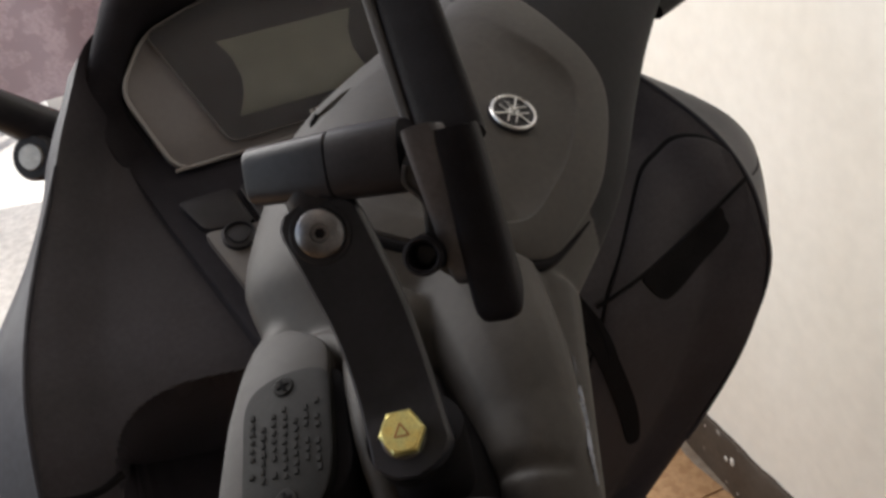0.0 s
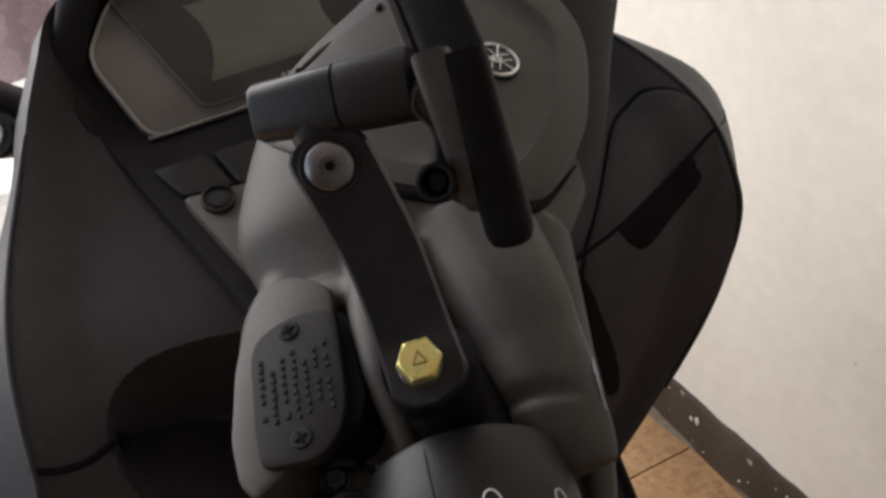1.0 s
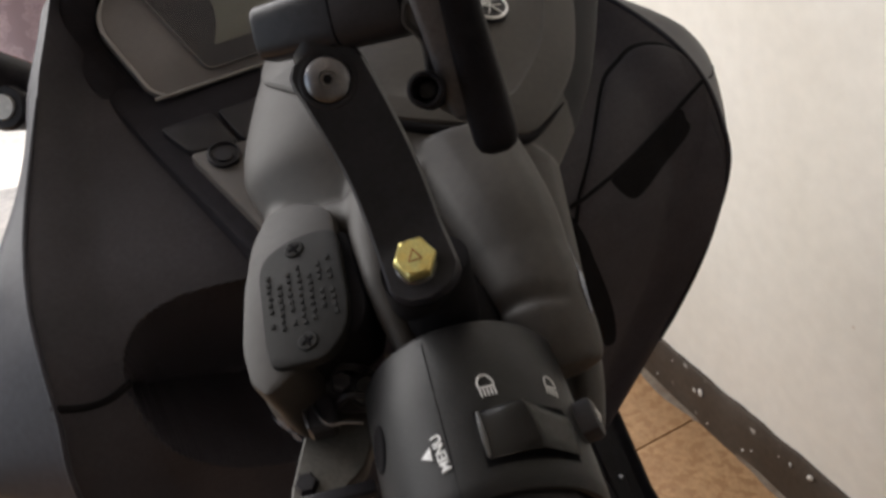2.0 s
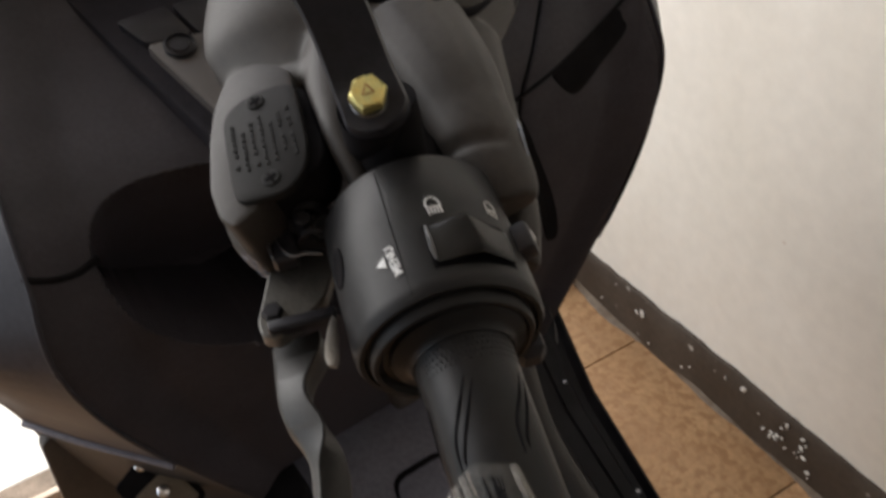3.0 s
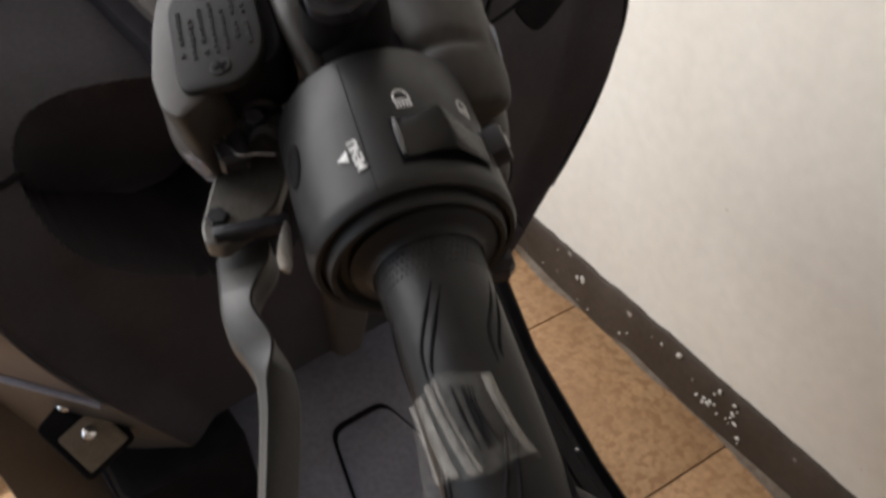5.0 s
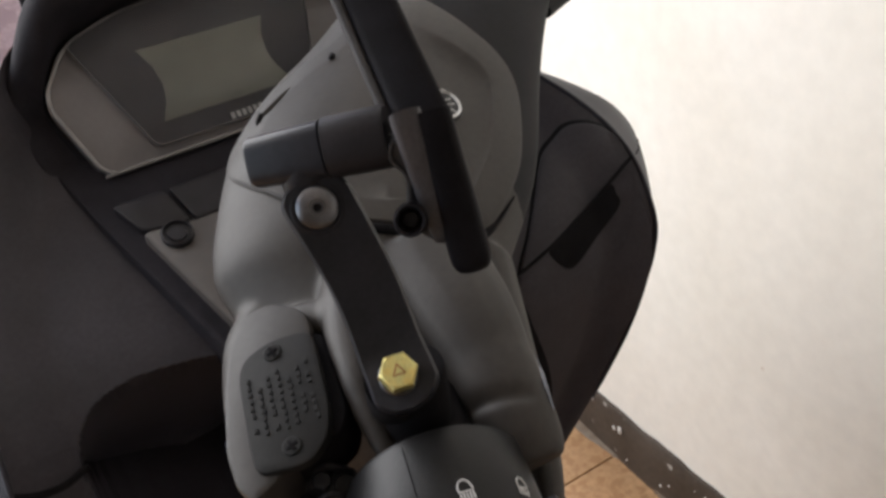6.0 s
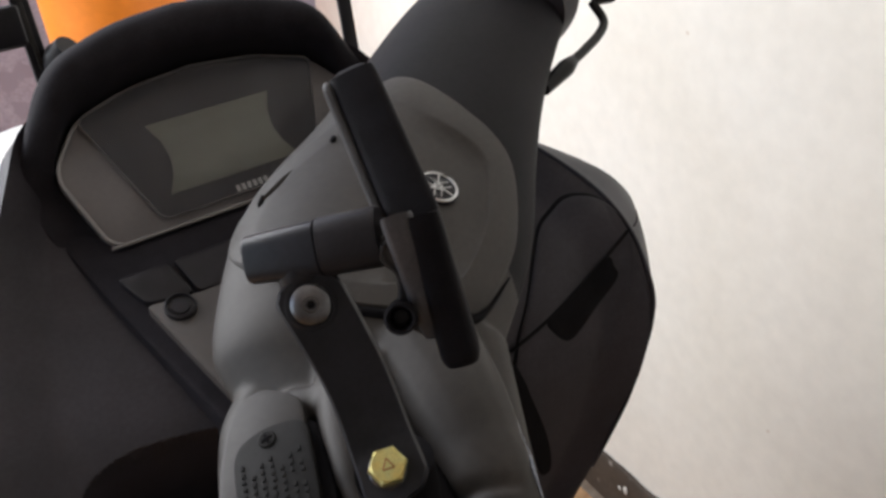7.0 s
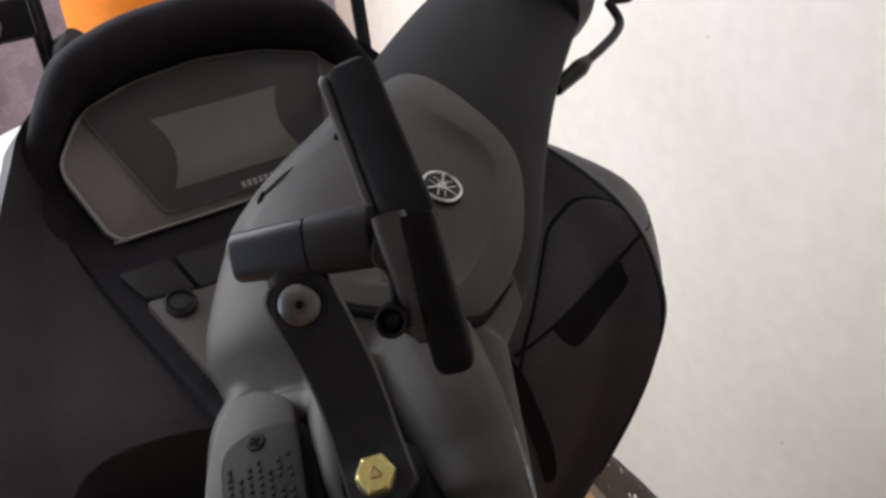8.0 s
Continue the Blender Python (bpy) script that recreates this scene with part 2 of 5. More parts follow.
def box(cx, cy, cz, sx, sy, sz, bevel=0.001, m=None, bm=None):
    hx, hy = sx / 2, sy / 2
    base = Matrix.Translation((cx, cy, cz - sz / 2))
    return plate(rounded([(-hx, -hy), (hx, -hy), (hx, hy), (-hx, hy)], bevel * 1.5, 2), sz, bevel, (m or Matrix()) @ base, bm)


def sheet(fn, us, vs, thick=0.0):
    """A surface fn(u, v) -> point over the lists us, vs; with thick a closed shell behind it."""
    bm = bmesh.new()
    g = [[bm.verts.new(fn(u, v)) for v in vs] for u in us]
    faces = []
    for i in range(len(us) - 1):
        for j in range(len(vs) - 1):
            faces.append(bm.faces.new((g[i][j], g[i + 1][j], g[i + 1][j + 1], g[i][j + 1])))
    if thick:
        bmesh.ops.solidify(bm, geom=faces, thickness=thick)
    return bm


def steps(a, b, n):
    return [a + (b - a) * i / n for i in range(n + 1)]


def ease(t):
    t = max(0.0, min(1.0, t))
    return t * t * (3 - 2 * t)


def table(rows, t):
    """Smooth value(s) at t from rows (t, value, ...)."""
    if t <= rows[0][0]:
        return rows[0][1:]
    for a, b in zip(rows, rows[1:]):
        if t <= b[0]:
            k = (t - a[0]) / (b[0] - a[0])
            return tuple(p + (q - p) * k for p, q in zip(a[1:], b[1:]))
    return rows[-1][1:]


def words(text, size, m, material, name, parent, depth=0.0003):
    cu = bpy.data.curves.new(name, "FONT")
    cu.offset = 0.010 * size
    cu.body, cu.size, cu.extrude, cu.align_x, cu.align_y = text, size, depth, "CENTER", "CENTER"
    tmp = bpy.data.objects.new(name, cu)
    scene.collection.objects.link(tmp)
    me = bpy.data.meshes.new_from_object(tmp.evaluated_get(bpy.context.evaluated_depsgraph_get()))
    bpy.data.objects.remove(tmp)
    bm = bmesh.new()
    bm.from_mesh(me)
    bmesh.ops.transform(bm, matrix=m, verts=bm.verts)
    return part(name, bm, material, parent, smooth=False)


def basis(o, x, y, z):
    return Matrix(((x[0], y[0], z[0], o[0]), (x[1], y[1], z[1], o[1]), (x[2], y[2], z[2], o[2]), (0, 0, 0, 1)))


# ---- the place ----


def slab(name, x0, x1, y0, y1, z0, z1, material, label, bevel=0.002):
    ob = part(name, box((x0 + x1) / 2, (y0 + y1) / 2, (z0 + z1) / 2, x1 - x0, y1 - y0, z1 - z0, bevel), material, smooth=False)
    return tagged(ob, label, name.split("_")[0], kind="structure")


WX, FRONT = 0.794, 1.07
floor = slab("floor", -2.6, 1.0, -3.2, FRONT, -0.12, -0.006, GROUT, "cement bed under the terracotta floor tiles")
slab("wall_east", WX, WX + 0.15, -3.2, 2.0, -0.1, 2.8, WALL, "cream painted plaster wall with faint stains")
# out of view: two walls and a ceiling added to block and dim light
slab("wall_south", -2.6, WX, -3.2, -3.05, -0.1, 2.8, BACKW, "unseen dull grey wall added behind to dim the bounced light")
slab("wall_west", -2.6, -2.45, -3.05, -0.25, -0.1, 2.8, BACKW, "unseen dull grey side wall added to block light from the west")
slab("ceiling", -2.6, 0.95, -3.2, FRONT + 0.35, 2.8, 2.95, CEIL, "unseen pale ceiling added to hold off sun and sky")


def skirting():
    """Brown painted skirting with a worn, uneven top edge and a smear of cement along its foot."""
    bm = bmesh.new()
    rings = []
    for i in range(281):
        y = -2.2 + i * (FRONT + 2.2) / 280
        top = 0.112 + 0.0035 * noise.noise((y * 9, 0.3, 0)) + 0.002 * noise.noise((y * 40, 1.3, 0)) - 0.012 * max(0, noise.noise((y * 11, 8.3, 0)) - 0.22)
        d = 0.010 + 0.002 * noise.noise((y * 6, 5.0, 0))
        rings.append([(WX - 0.0, y, -0.004), (WX - d - 0.004, y, -0.004), (WX - d, y, top * 0.5), (WX - d + 0.001, y, top - 0.004), (WX - d + 0.004, y, top), (WX - 0.0, y, top)])
    add_rings(bm, rings)
    ob = tagged(part("baseboard_east", bm, BASEB), "brown painted skirting, chipped and spotted with white", "baseboard", kind="structure")
    bm = bmesh.new()
    rings = []
    for i in range(141):
        y = -0.5 + i * 1.55 / 140
        w = 0.003 + 0.030 * max(0, noise.noise((y * 5.0, 2.2, 0.0)) - 0.02) + 0.006 * noise.noise((y * 32, 3.1, 0))
        h = 0.005 + 0.028 * max(0, noise.noise((y * 4.2, 7.2, 0)))
        rings.append([(WX - 0.008, y, -0.003), (WX - 0.012 - w, y, -0.003), (WX - 0.012 - w * 0.7, y, 0.003), (WX - 0.013, y, h)])
    add_rings(bm, rings)
    tagged(part("trim_cement", bm, DIRT), "rough grey cement smeared along the skirting foot", "trim", kind="structure")
    return ob


skirting()


def flakes():
    """Spots of white paint and bare patches on the skirting, one cluster of them large."""
    bm = bmesh.new()
    rnd = random.Random(5)
    spots = [(0.445 + rnd.gauss(0, 0.030), 0.056 + rnd.gauss(0, 0.018), rnd.uniform(0.0015, 0.0062)) for _ in range(20)]
    spots += [(0.56, 0.098, 0.007), (0.60, 0.09, 0.004), (0.815, 0.076, 0.008), (0.83, 0.07, 0.004), (0.70, 0.03, 0.004)]
    spots += [(rnd.uniform(-0.5, 1.0), rnd.uniform(0.015, 0.10), rnd.uniform(0.0008, 0.0022)) for _ in range(9)]
    for y, z, r in spots:
        d = 0.0125 + 0.004 * (1 - z / 0.11)
        m = Matrix.Translation((WX - d + 0.001, y, z)) @ Matrix.Rotation(rnd.uniform(0, 3), 4, "X") @ Matrix.Diagonal((0.0022, r * rnd.uniform(0.8, 1.5), r * rnd.uniform(0.5, 0.9), 1))
        bmesh.ops.create_icosphere(bm, subdivisions=1, radius=1.0, matrix=m)
    tagged(part("paint_spots", bm, FLAKE), "white paint spots and chips on the brown skirting", "paint", kind="stuff")


flakes()

# front step of pale tiles and the sunlit yard beyond it
slab("ground", -60.0, 60.0, FRONT + 0.05, 120.0, -0.3, 0.085, PAVING, "sunlit pale concrete yard outside the porch")
step_bed = slab("trim_step", -2.6, WX, FRONT, FRONT + 0.045, -0.1, 0.09, GROUT, "grey cement bed behind the step tiles")
riser_mesh = None
for i in range(13):
    x = -2.3 + i * 0.2
    if riser_mesh is None:
        r = part("riser_tile", box(0, 0, 0, 0.196, 0.014, 0.078, 0.002), PALE, step_bed)
        riser_mesh = r.data
    else:
        r = new("riser_tile", riser_mesh)
        r.parent = step_bed
    r.location = (x, FRONT - 0.006, 0.05)

# ---- scooter: its frame and the left handlebar's frame ----
YAW = 3.0
ORIGIN = Matrix.Rotation(radians(YAW), 4, "Z") @ Vector((0.132, 0, 0))
scooter = tagged(new("scooter"), "dark grey and taupe motor scooter parked beside the wall", "scooter")
scooter.matrix_world = Matrix.Translation(ORIGIN) @ Matrix.Rotation(radians(YAW), 4, "Z")
BINV = scooter.matrix_world.inverted()

GA, GD = Vector((0.0361, 0.1155, 1.0562)), Vector((0.2689, 0.9378, 0.2194)).normalized()
GX = Vector((GD.y, -GD.x, 0)).normalized()
GY = GX.cross(GD) * 1.0
if GY.z < 0:
    GY = -GY
BAR = BINV @ basis(GA, GX, GY, GD)      # x towards the rider, y up, z from the grip inwards
BARW = basis(GA, GX, GY, GD)


def bar(name, bm, material, parent=None, label="", smooth=True):
    """A part given in the bar's frame."""
    bmesh.ops.transform(bm, matrix=BAR, verts=bm.verts)
    return part(name, bm, material, parent or scooter, label, smooth)


# ---- inner leg shield ----
# k, middle v z, crest u v z, outer edge u v z
SHIELD = [
    (0.00, 0.620, 1.090, 0.100, 0.578, 1.128, 0.106, 0.595, 1.112),
    (0.03, 0.600, 1.080, 0.122, 0.546, 1.125, 0.131, 0.557, 1.120),
    (0.06, 0.560, 1.078, 0.136, 0.529, 1.104, 0.146, 0.539, 1.098),
    (0.14, 0.500, 1.059, 0.180, 0.498, 1.064, 0.222, 0.500, 1.046),
    (0.24, 0.430, 1.029, 0.208, 0.424, 1.033, 0.262, 0.424, 1.026),
    (0.33, 0.370, 1.000, 0.217, 0.372, 1.008, 0.298, 0.424, 0.990),
    (0.38, 0.347, 0.984, 0.215, 0.345, 0.985, 0.302, 0.415, 0.968),
    (0.46, 0.332, 0.950, 0.221, 0.330, 0.950, 0.296, 0.402, 0.938),
    (0.58, 0.336, 0.885, 0.211, 0.335, 0.890, 0.282, 0.405, 0.922),
    (0.72, 0.348, 0.820, 0.187, 0.348, 0.820, 0.260, 0.430, 0.845),
    (0.88, 0.362, 0.755, 0.162, 0.362, 0.755, 0.252, 0.460, 0.730),
    (1.00, 0.372, 0.712, 0.141, 0.372, 0.705, 0.250, 0.490, 0.640),
]


def smooth_table(rows, n=2):
    """Rounds the rows' corners by cutting them (Chaikin), the ends kept."""
    for _ in range(n):
        out = [rows[0]]
        for a, b in zip(rows, rows[1:]):
            out.append(tuple(p * 0.75 + q * 0.25 for p, q in zip(a, b)))
            out.append(tuple(p * 0.25 + q * 0.75 for p, q in zip(a, b)))
        rows = out + [rows[-1]]
    return rows


SHIELD = smooth_table(SHIELD)
# how far crest and outer edge stand in on the left and out on the right
LEFT = smooth_table([(0.0, 0.0, 0.0), (0.07, 0.0, 0.0), (0.14, 0.016, 0.044), (0.24, 0.013, 0.045), (0.33, 0.010, 0.052), (0.40, 0.004, 0.020), (0.48, 0.0, 0.0)])
RIGHT = smooth_table([(0.0, 0.0, 0.0), (0.07, 0.0, 0.0), (0.14, -0.010, 0.0), (0.24, -0.018, 0.0), (0.33, -0.018, 0.0), (0.42, -0.010, 0.0), (0.50, 0.0, 0.0)])
CREST = 0.74


def shield(a, k, lift=0.0, pocket=False):
    """Point of the inner leg shield: a from -1 (left edge) over the crests at 0.74 to 1, k from 0 (top) to 1 (foot)."""
    cv, cz, ku, kv, kz, ou, ov, oz = table(SHIELD, k)
    dk, do = table(LEFT if a < 0 else RIGHT, k)
    ku, ou = ku - dk, ou - do
    pa, pb = table(SHIELD, max(0, k - 0.02)), table(SHIELD, min(1, k + 0.02))
    n = Vector((0, pb[1] - pa[1], pa[0] - pb[0])).normalized()
    if n.y > 0:
        n = -n
    w, side = abs(a), math.copysign(1, a)
    if w <= CREST:
        t = w / CREST
        p = Vector((side * ku * t, cv + (kv - cv) * t * t, cz + (kz - cz) * t * t)) + n * (0.012 * ease((t - 0.80) / 0.2) - 0.004 + lift)
    else:
        t = (w - CREST) / (1 - CREST)
        r = math.sin(math.pi * t)
        p = Vector((side * (ku + (ou - ku) * t + 0.003 * r), kv + (ov - kv) * t - 0.003 * r, kz + (oz - kz) * t + 0.001 * r)) + n * (0.008 * (1 - t) ** 3 + lift)
    if pocket and a < 0 and 0.2 < k < 0.62:
        du = abs(p.x + 0.107 - 0.05 * (k - 0.42)) / 0.069
        dx = p.x + 0.122
        dk = abs(k - 0.458 - 0.60 * dx) / (0.130 + 0.35 * dx)
        q = (du ** 2.7 + dk ** 2.7) ** (1 / 2.7)
        p = p - n * (0.110 * ease((1.0 - q) / 0.06)) + Vector((0, 0, -0.01 * ease((1.0 - q) / 0.13)))
    return p


part("leg_shield", sheet(lambda a, k: shield(a, k, 0, True), steps(-CREST, CREST, 260), steps(0, 0.22, 24) + steps(0.222, 0.60, 250) + steps(0.61, 1, 40)), DARK, scooter, "dark grained plastic inner leg shield with open pocket")
for s in (-1, 1):
    part("shield_rim", sheet(lambda a, k: shield(s * a, k), steps(CREST, 1, 24), steps(0, 0.75, 80)), FAIRING, scooter, "bluish grey painted leg shield rim")
    part("lower_fairing", sheet(lambda a, k: shield(s * a, k), steps(CREST, 1, 24), steps(0.755, 1, 30)), BROWN, scooter, "grey lower side fairing")
    part("fairing_stripe", tube([shield(s * a, 0.752, 0.001) for a in (CREST + 0.01, 0.8, 0.88, 0.95, 1.0)], 0.0030, 8, 5), BLUEGREY, scooter, "thin bluish joint strip")


for s in (-1, 1):
    part("crest_bead", tube([shield(s * CREST, k, 0.0005) for k in steps(0.12, 0.74, 16)], [0.0008] + [0.0016] * 15 + [0.0008], 10, 4), FAIRING, scooter, "rolled edge of the leg shield")


def outer_skin(side):
    def fn(s, k):
        e = shield(side, k)
        return Vector((e.x - side * (0.03 * s + 0.12 * s * s), e.y + 0.42 * s, e.z - 0.28 * s * (1 - k) ** 1.5))
    return sheet(fn, steps(0, 1, 26), steps(0, 1, 60))


part("outer_fairing", outer_skin(-1), FAIRING, scooter, "grey painted outer fairing")
part("outer_fairing", outer_skin(1), FAIRING, scooter, "grey painted outer fairing")


def on_shield(path, radius, name, material, lift=0.0):
    pts = [shield(a, k, lift) for a, k in path]
    return part(name, tube(pts, radius, 8, 6), material, scooter)


def shield_patch(outline, offset, name, material, parent, label="", ring=False):
    """A panel that lies on the leg shield inside an outline of (a, k), with a rolled edge."""
    bm = bmesh.new()
    loop = loop_spline([(a, k, 0) for a, k in outline], 6)
    c = sum(loop, Vector()) / len(loop)
    rings = []
    rows = ((1.0, -0.003), (0.997, offset * 0.6), (0.985, offset), (0.94, offset), (0.90, -0.004)) if ring else ((1.0, -0.003), (0.997, offset * 0.6), (0.975, offset), (0.8, offset), (0.55, offset), (0.3, offset), (0.08, offset))
    for r, o in rows:
        rings.append([shield(c.x + (p.x - c.x) * r, c.y + (p.y - c.y) * r, o) for p in loop])
    add_rings(bm, rings, cap=not ring)
    return part(name, bm, material, parent, label)


LID = [(0.34, 0.46), (0.42, 0.37), (0.55, 0.30), (0.63, 0.281), (0.675, 0.279), (0.715, 0.295), (0.732, 0.318), (0.728, 0.345), (0.715, 0.38), (0.722, 0.43), (0.735, 0.50), (0.725, 0.58), (0.70, 0.70), (0.63, 0.86), (0.50, 0.95), (0.32, 0.95), (0.28, 0.70)]
shield_patch([(0.54 + (a - 0.54) * 1.022, 0.57 + (k - 0.57) * 1.02) for a, k in LID], 0.0008, "lid_gap", DEEP, scooter, "dark gap round the lid", True)
lid = shield_patch(LID, 0.0030, "glove_box_lid", DARK, scooter, "closed glove box lid of dark plastic")
# a black patch laid on the shield as the shade of the gap
shield_patch([(0.190, 0.350), (0.225, 0.335), (0.270, 0.345), (0.315, 0.400), (0.365, 0.465), (0.420, 0.535), (0.485, 0.610), (0.545, 0.680), (0.56, 0.71), (0.525, 0.705), (0.46, 0.640), (0.395, 0.565), (0.335, 0.490), (0.275, 0.425), (0.225, 0.385)], 0.0044, "lid_channel_shade", DEEP, scooter, "black patch for the shade in the gap beside the lid")
on_shield([(0.34, 0.415), (0.38, 0.410), (0.46, 0.398), (0.56, 0.378), (0.65, 0.360), (0.70, 0.352), (0.73, 0.348)], 0.0013, "lid_seam", DEEP, 0.0030)
# the grip's recess is only a black patch, its shade as colour
shield_patch([(0.46, 0.400), (0.56, 0.380), (0.655, 0.360), (0.665, 0.372), (0.66, 0.388), (0.58, 0.418), (0.515, 0.442), (0.485, 0.438), (0.455, 0.412)], 0.0036, "lid_grip_shade", DEEP, lid, "black patch for the shaded recess of the finger grip")
on_shield([(0.79, 0.350), (0.83, 0.352), (0.87, 0.353), (0.93, 0.353)], 0.0006, "rim_seam", DEEP, 0.0004)
on_shield([(-0.61, 0.385), (-0.65, 0.391), (-0.69, 0.389), (-0.73, 0.382), (-0.745, 0.378)], 0.0020, "rim_seam", DEEP)

part("centre_column", sheet(lambda a, k: shield(a * (0.120 - 0.12 * (k - 0.6)), k, 0.012 * (1 - abs(a) ** 6) - 0.002), steps(-1, 1, 24), steps(0.50, 1.0, 40)), BROWN, scooter, "grey column below the steering head")

# socket at the back of the pocket
part("power_socket", lathe([(0.0, 0.0), (0.017, 0.0), (0.017, 0.006), (0.013, 0.006), (0.012, -0.004), (0.0, -0.004)], 28, (0, -0.8, 0.6), shield(-0.44, 0.470, -0.109)), DEEP, scooter, "round black power socket")

# ---- display and hood ----
DU, DW, DN = Vector((1, 0, 0)), Vector((0, 0.64, 0.77)).normalized(), Vector((0, -0.77, 0.64)).normalized()
DIS = basis(Vector((0.0, 0.493, 1.0615)), DU, DW, DN)


def dis(name, bm, material, parent, label="", smooth=True):
    bmesh.ops.transform(bm, matrix=DIS, verts=bm.verts)
    return part(name, bm, material, parent, label, smooth)


def mirrored(half):
    return half + [(-x, y) for x, y in reversed(half)]


BEZ = mirrored([(-0.0945, -0.001), (-0.110, 0.056), (-0.086, 0.087), (-0.045, 0.100), (-0.001, 0.1045)])
GLS = mirrored([(-0.058, 0.006), (-0.085, 0.086), (-0.045, 0.0985), (-0.001, 0.103)])
dash = dis("dash_panel", plate(rounded(BEZ, 0.012, 5), 0.012, 0.0022, Matrix.Translation((0, 0, -0.010))), BEZEL, scooter, "grey plastic instrument panel")


dis("dash_back", plate(rounded(mirrored([(-0.099, -0.018), (-0.124, 0.050), (-0.118, 0.094), (-0.088, 0.122), (-0.001, 0.140)]), 0.02, 5), 0.05, 0.004, Matrix.Translation((0, 0, -0.064))), BLACK, scooter)


# edge bead in the paler grey that carries the bevel's highlight
dis("bezel_edge", tube([(p.x * 0.992, 0.052 + (p.y - 0.052) * 0.99, 0.0022) for p in rounded([(0.090, -0.001), (-0.0945, -0.001), (-0.110, 0.056), (-0.086, 0.087), (-0.045, 0.100)], 0.012, 4)[3:-3]], 0.0013, 8, 3), BEVEL, dash, "bevelled edge of the panel, its highlight put into a paler colour")


def frame_ring(outer, inner, z0, z1):
    bm = bmesh.new()
    add_rings(bm, [[Vector((p.x, p.y, z0)) for p in outer], [Vector((p.x, p.y, z1)) for p in outer], [Vector((p.x, p.y, z1)) for p in inner], [Vector((p.x, p.y, z0)) for p in inner]], cap=False)
    return bm


GR = rounded(GLS, 0.006, 5)
dis("dash_face", plate(GR, 0.0012, 0.0004, Matrix.Translation((0, 0, 0.0016))), DASH, dash, "black instrument face")
dis("glass_rim", frame_ring(GR, [Vector((p.x * 0.992, 0.053 + (p.y - 0.053) * 0.987)) for p in GR], 0.0005, 0.0060), BEZEL, dash)
lcd_half = [(-0.047, 0.021), (-0.040, 0.034), (-0.0375, 0.045), (-0.039, 0.058), (-0.045, 0.071)]
dis("lcd_screen", plate([Vector(p) for p in lcd_half + [(-x, y) for x, y in reversed(lcd_half)]], 0.0010, 0.0002, Matrix.Translation((0, 0, 0.0024))), LCD, dash, "unlit greenish grey LCD")
glass = dis("cover_glass", plate([Vector((p.x * 0.991, 0.053 + (p.y - 0.053) * 0.986)) for p in GR], 0.0010, 0.0003, Matrix.Translation((0, 0, 0.0052))), GLASS, dash, "glossy cover, its reflected haze put into a grey tint")
glass.visible_shadow = False
for i in range(6):      # maker's lettering as plain bars
    dis("maker_mark", box(-0.0035 + i * 0.0041, 0.0105, 0.0031, 0.0027, 0.0046, 0.0008, 0.0002), WHITE, dash)


# rings out from the panel: share of the way, height over the top, height over the flanks
HOOD = ((0.0, -0.012, -0.012), (0.0, 0.018, -0.003), (0.08, 0.027, -0.006), (0.20, 0.034, -0.007), (0.34, 0.0375, -0.008), (0.50, 0.0385, -0.008), (0.65, 0.0370, -0.007), (0.80, 0.033, -0.006), (0.91, 0.026, -0.006), (1.0, 0.012, -0.010), (1.03, -0.03, -0.030), (1.08, -0.10, -0.080))
HOODIN = [(-0.094, -0.004), (-0.1035, 0.026), (-0.112, 0.056), (-0.088, 0.090), (-0.045, 0.1035), (-0.001, 0.108)]
HOODOUT = [(-0.108, -0.034), (-0.125, 0.012), (-0.134, 0.060), (-0.095, 0.121), (-0.045, 0.139), (-0.001, 0.143)]


def hood():
    """The visor over the panel; its flanks sink into the leg shield."""
    a, b = rounded(mirrored(HOODIN), 0.012, 6), rounded(mirrored(HOODOUT), 0.02, 6)
    n = len(a)
    pairs = []
    for i in range(n):
        for k in range(4):
            t = k / 4
            pairs.append((a[i].lerp(a[(i + 1) % n], t), b[i].lerp(b[(i + 1) % n], t)))
    bm = bmesh.new()
    rings = []
    for r, top, side in HOOD:
        ring = []
        for p, q in pairs:
            c = p + (q - p) * r
            f = 1 - ease((p.y - 0.045) / 0.050)
            low = side + r * max(0.0, -0.46 * c.y) - 0.004
            ring.append(bm.verts.new(Vector((c.x, c.y, top + (low - top) * f))))
        rings.append(ring)
    m = len(pairs)
    for j in range(len(rings) - 1):
        for i in range(m):
            k = (i + 1) % m
            bm.faces.new((rings[j][i], rings[j][k], rings[j + 1][k], rings[j + 1][i]))
    return bm


dis("dash_hood", hood(), VELVET, scooter, "black visor hood round the instrument panel")

# taupe centre trim with its round button, and the dark steps beside it
TRIMN = Vector((0, -0.36, 0.93)).normalized()


def on_shelf(u, v, h=0.0):
    return Vector((u, v, 1.0395 + 0.385 * (v - 0.4325))) + TRIMN * h


def shelf_plate(pts, thick, bevel, lift):
    m = basis(on_shelf(0, 0.4325, lift), Vector((1, 0, 0)), Vector((0, 0.93, 0.36)).normalized(), TRIMN)
    return plate(rounded([(u, (v - 0.4325) / 0.93) for u, v in pts], 0.005, 4), thick, bevel, m)


trim = part("console_trim", shelf_plate([(-0.0945, 0.4410), (-0.0600, 0.4365), (0.0600, 0.4365), (0.0945, 0.4410), (0.0705, 0.335), (-0.0705, 0.335)], 0.014, 0.002, -0.010), TRIM, scooter, "taupe console trim below the display")
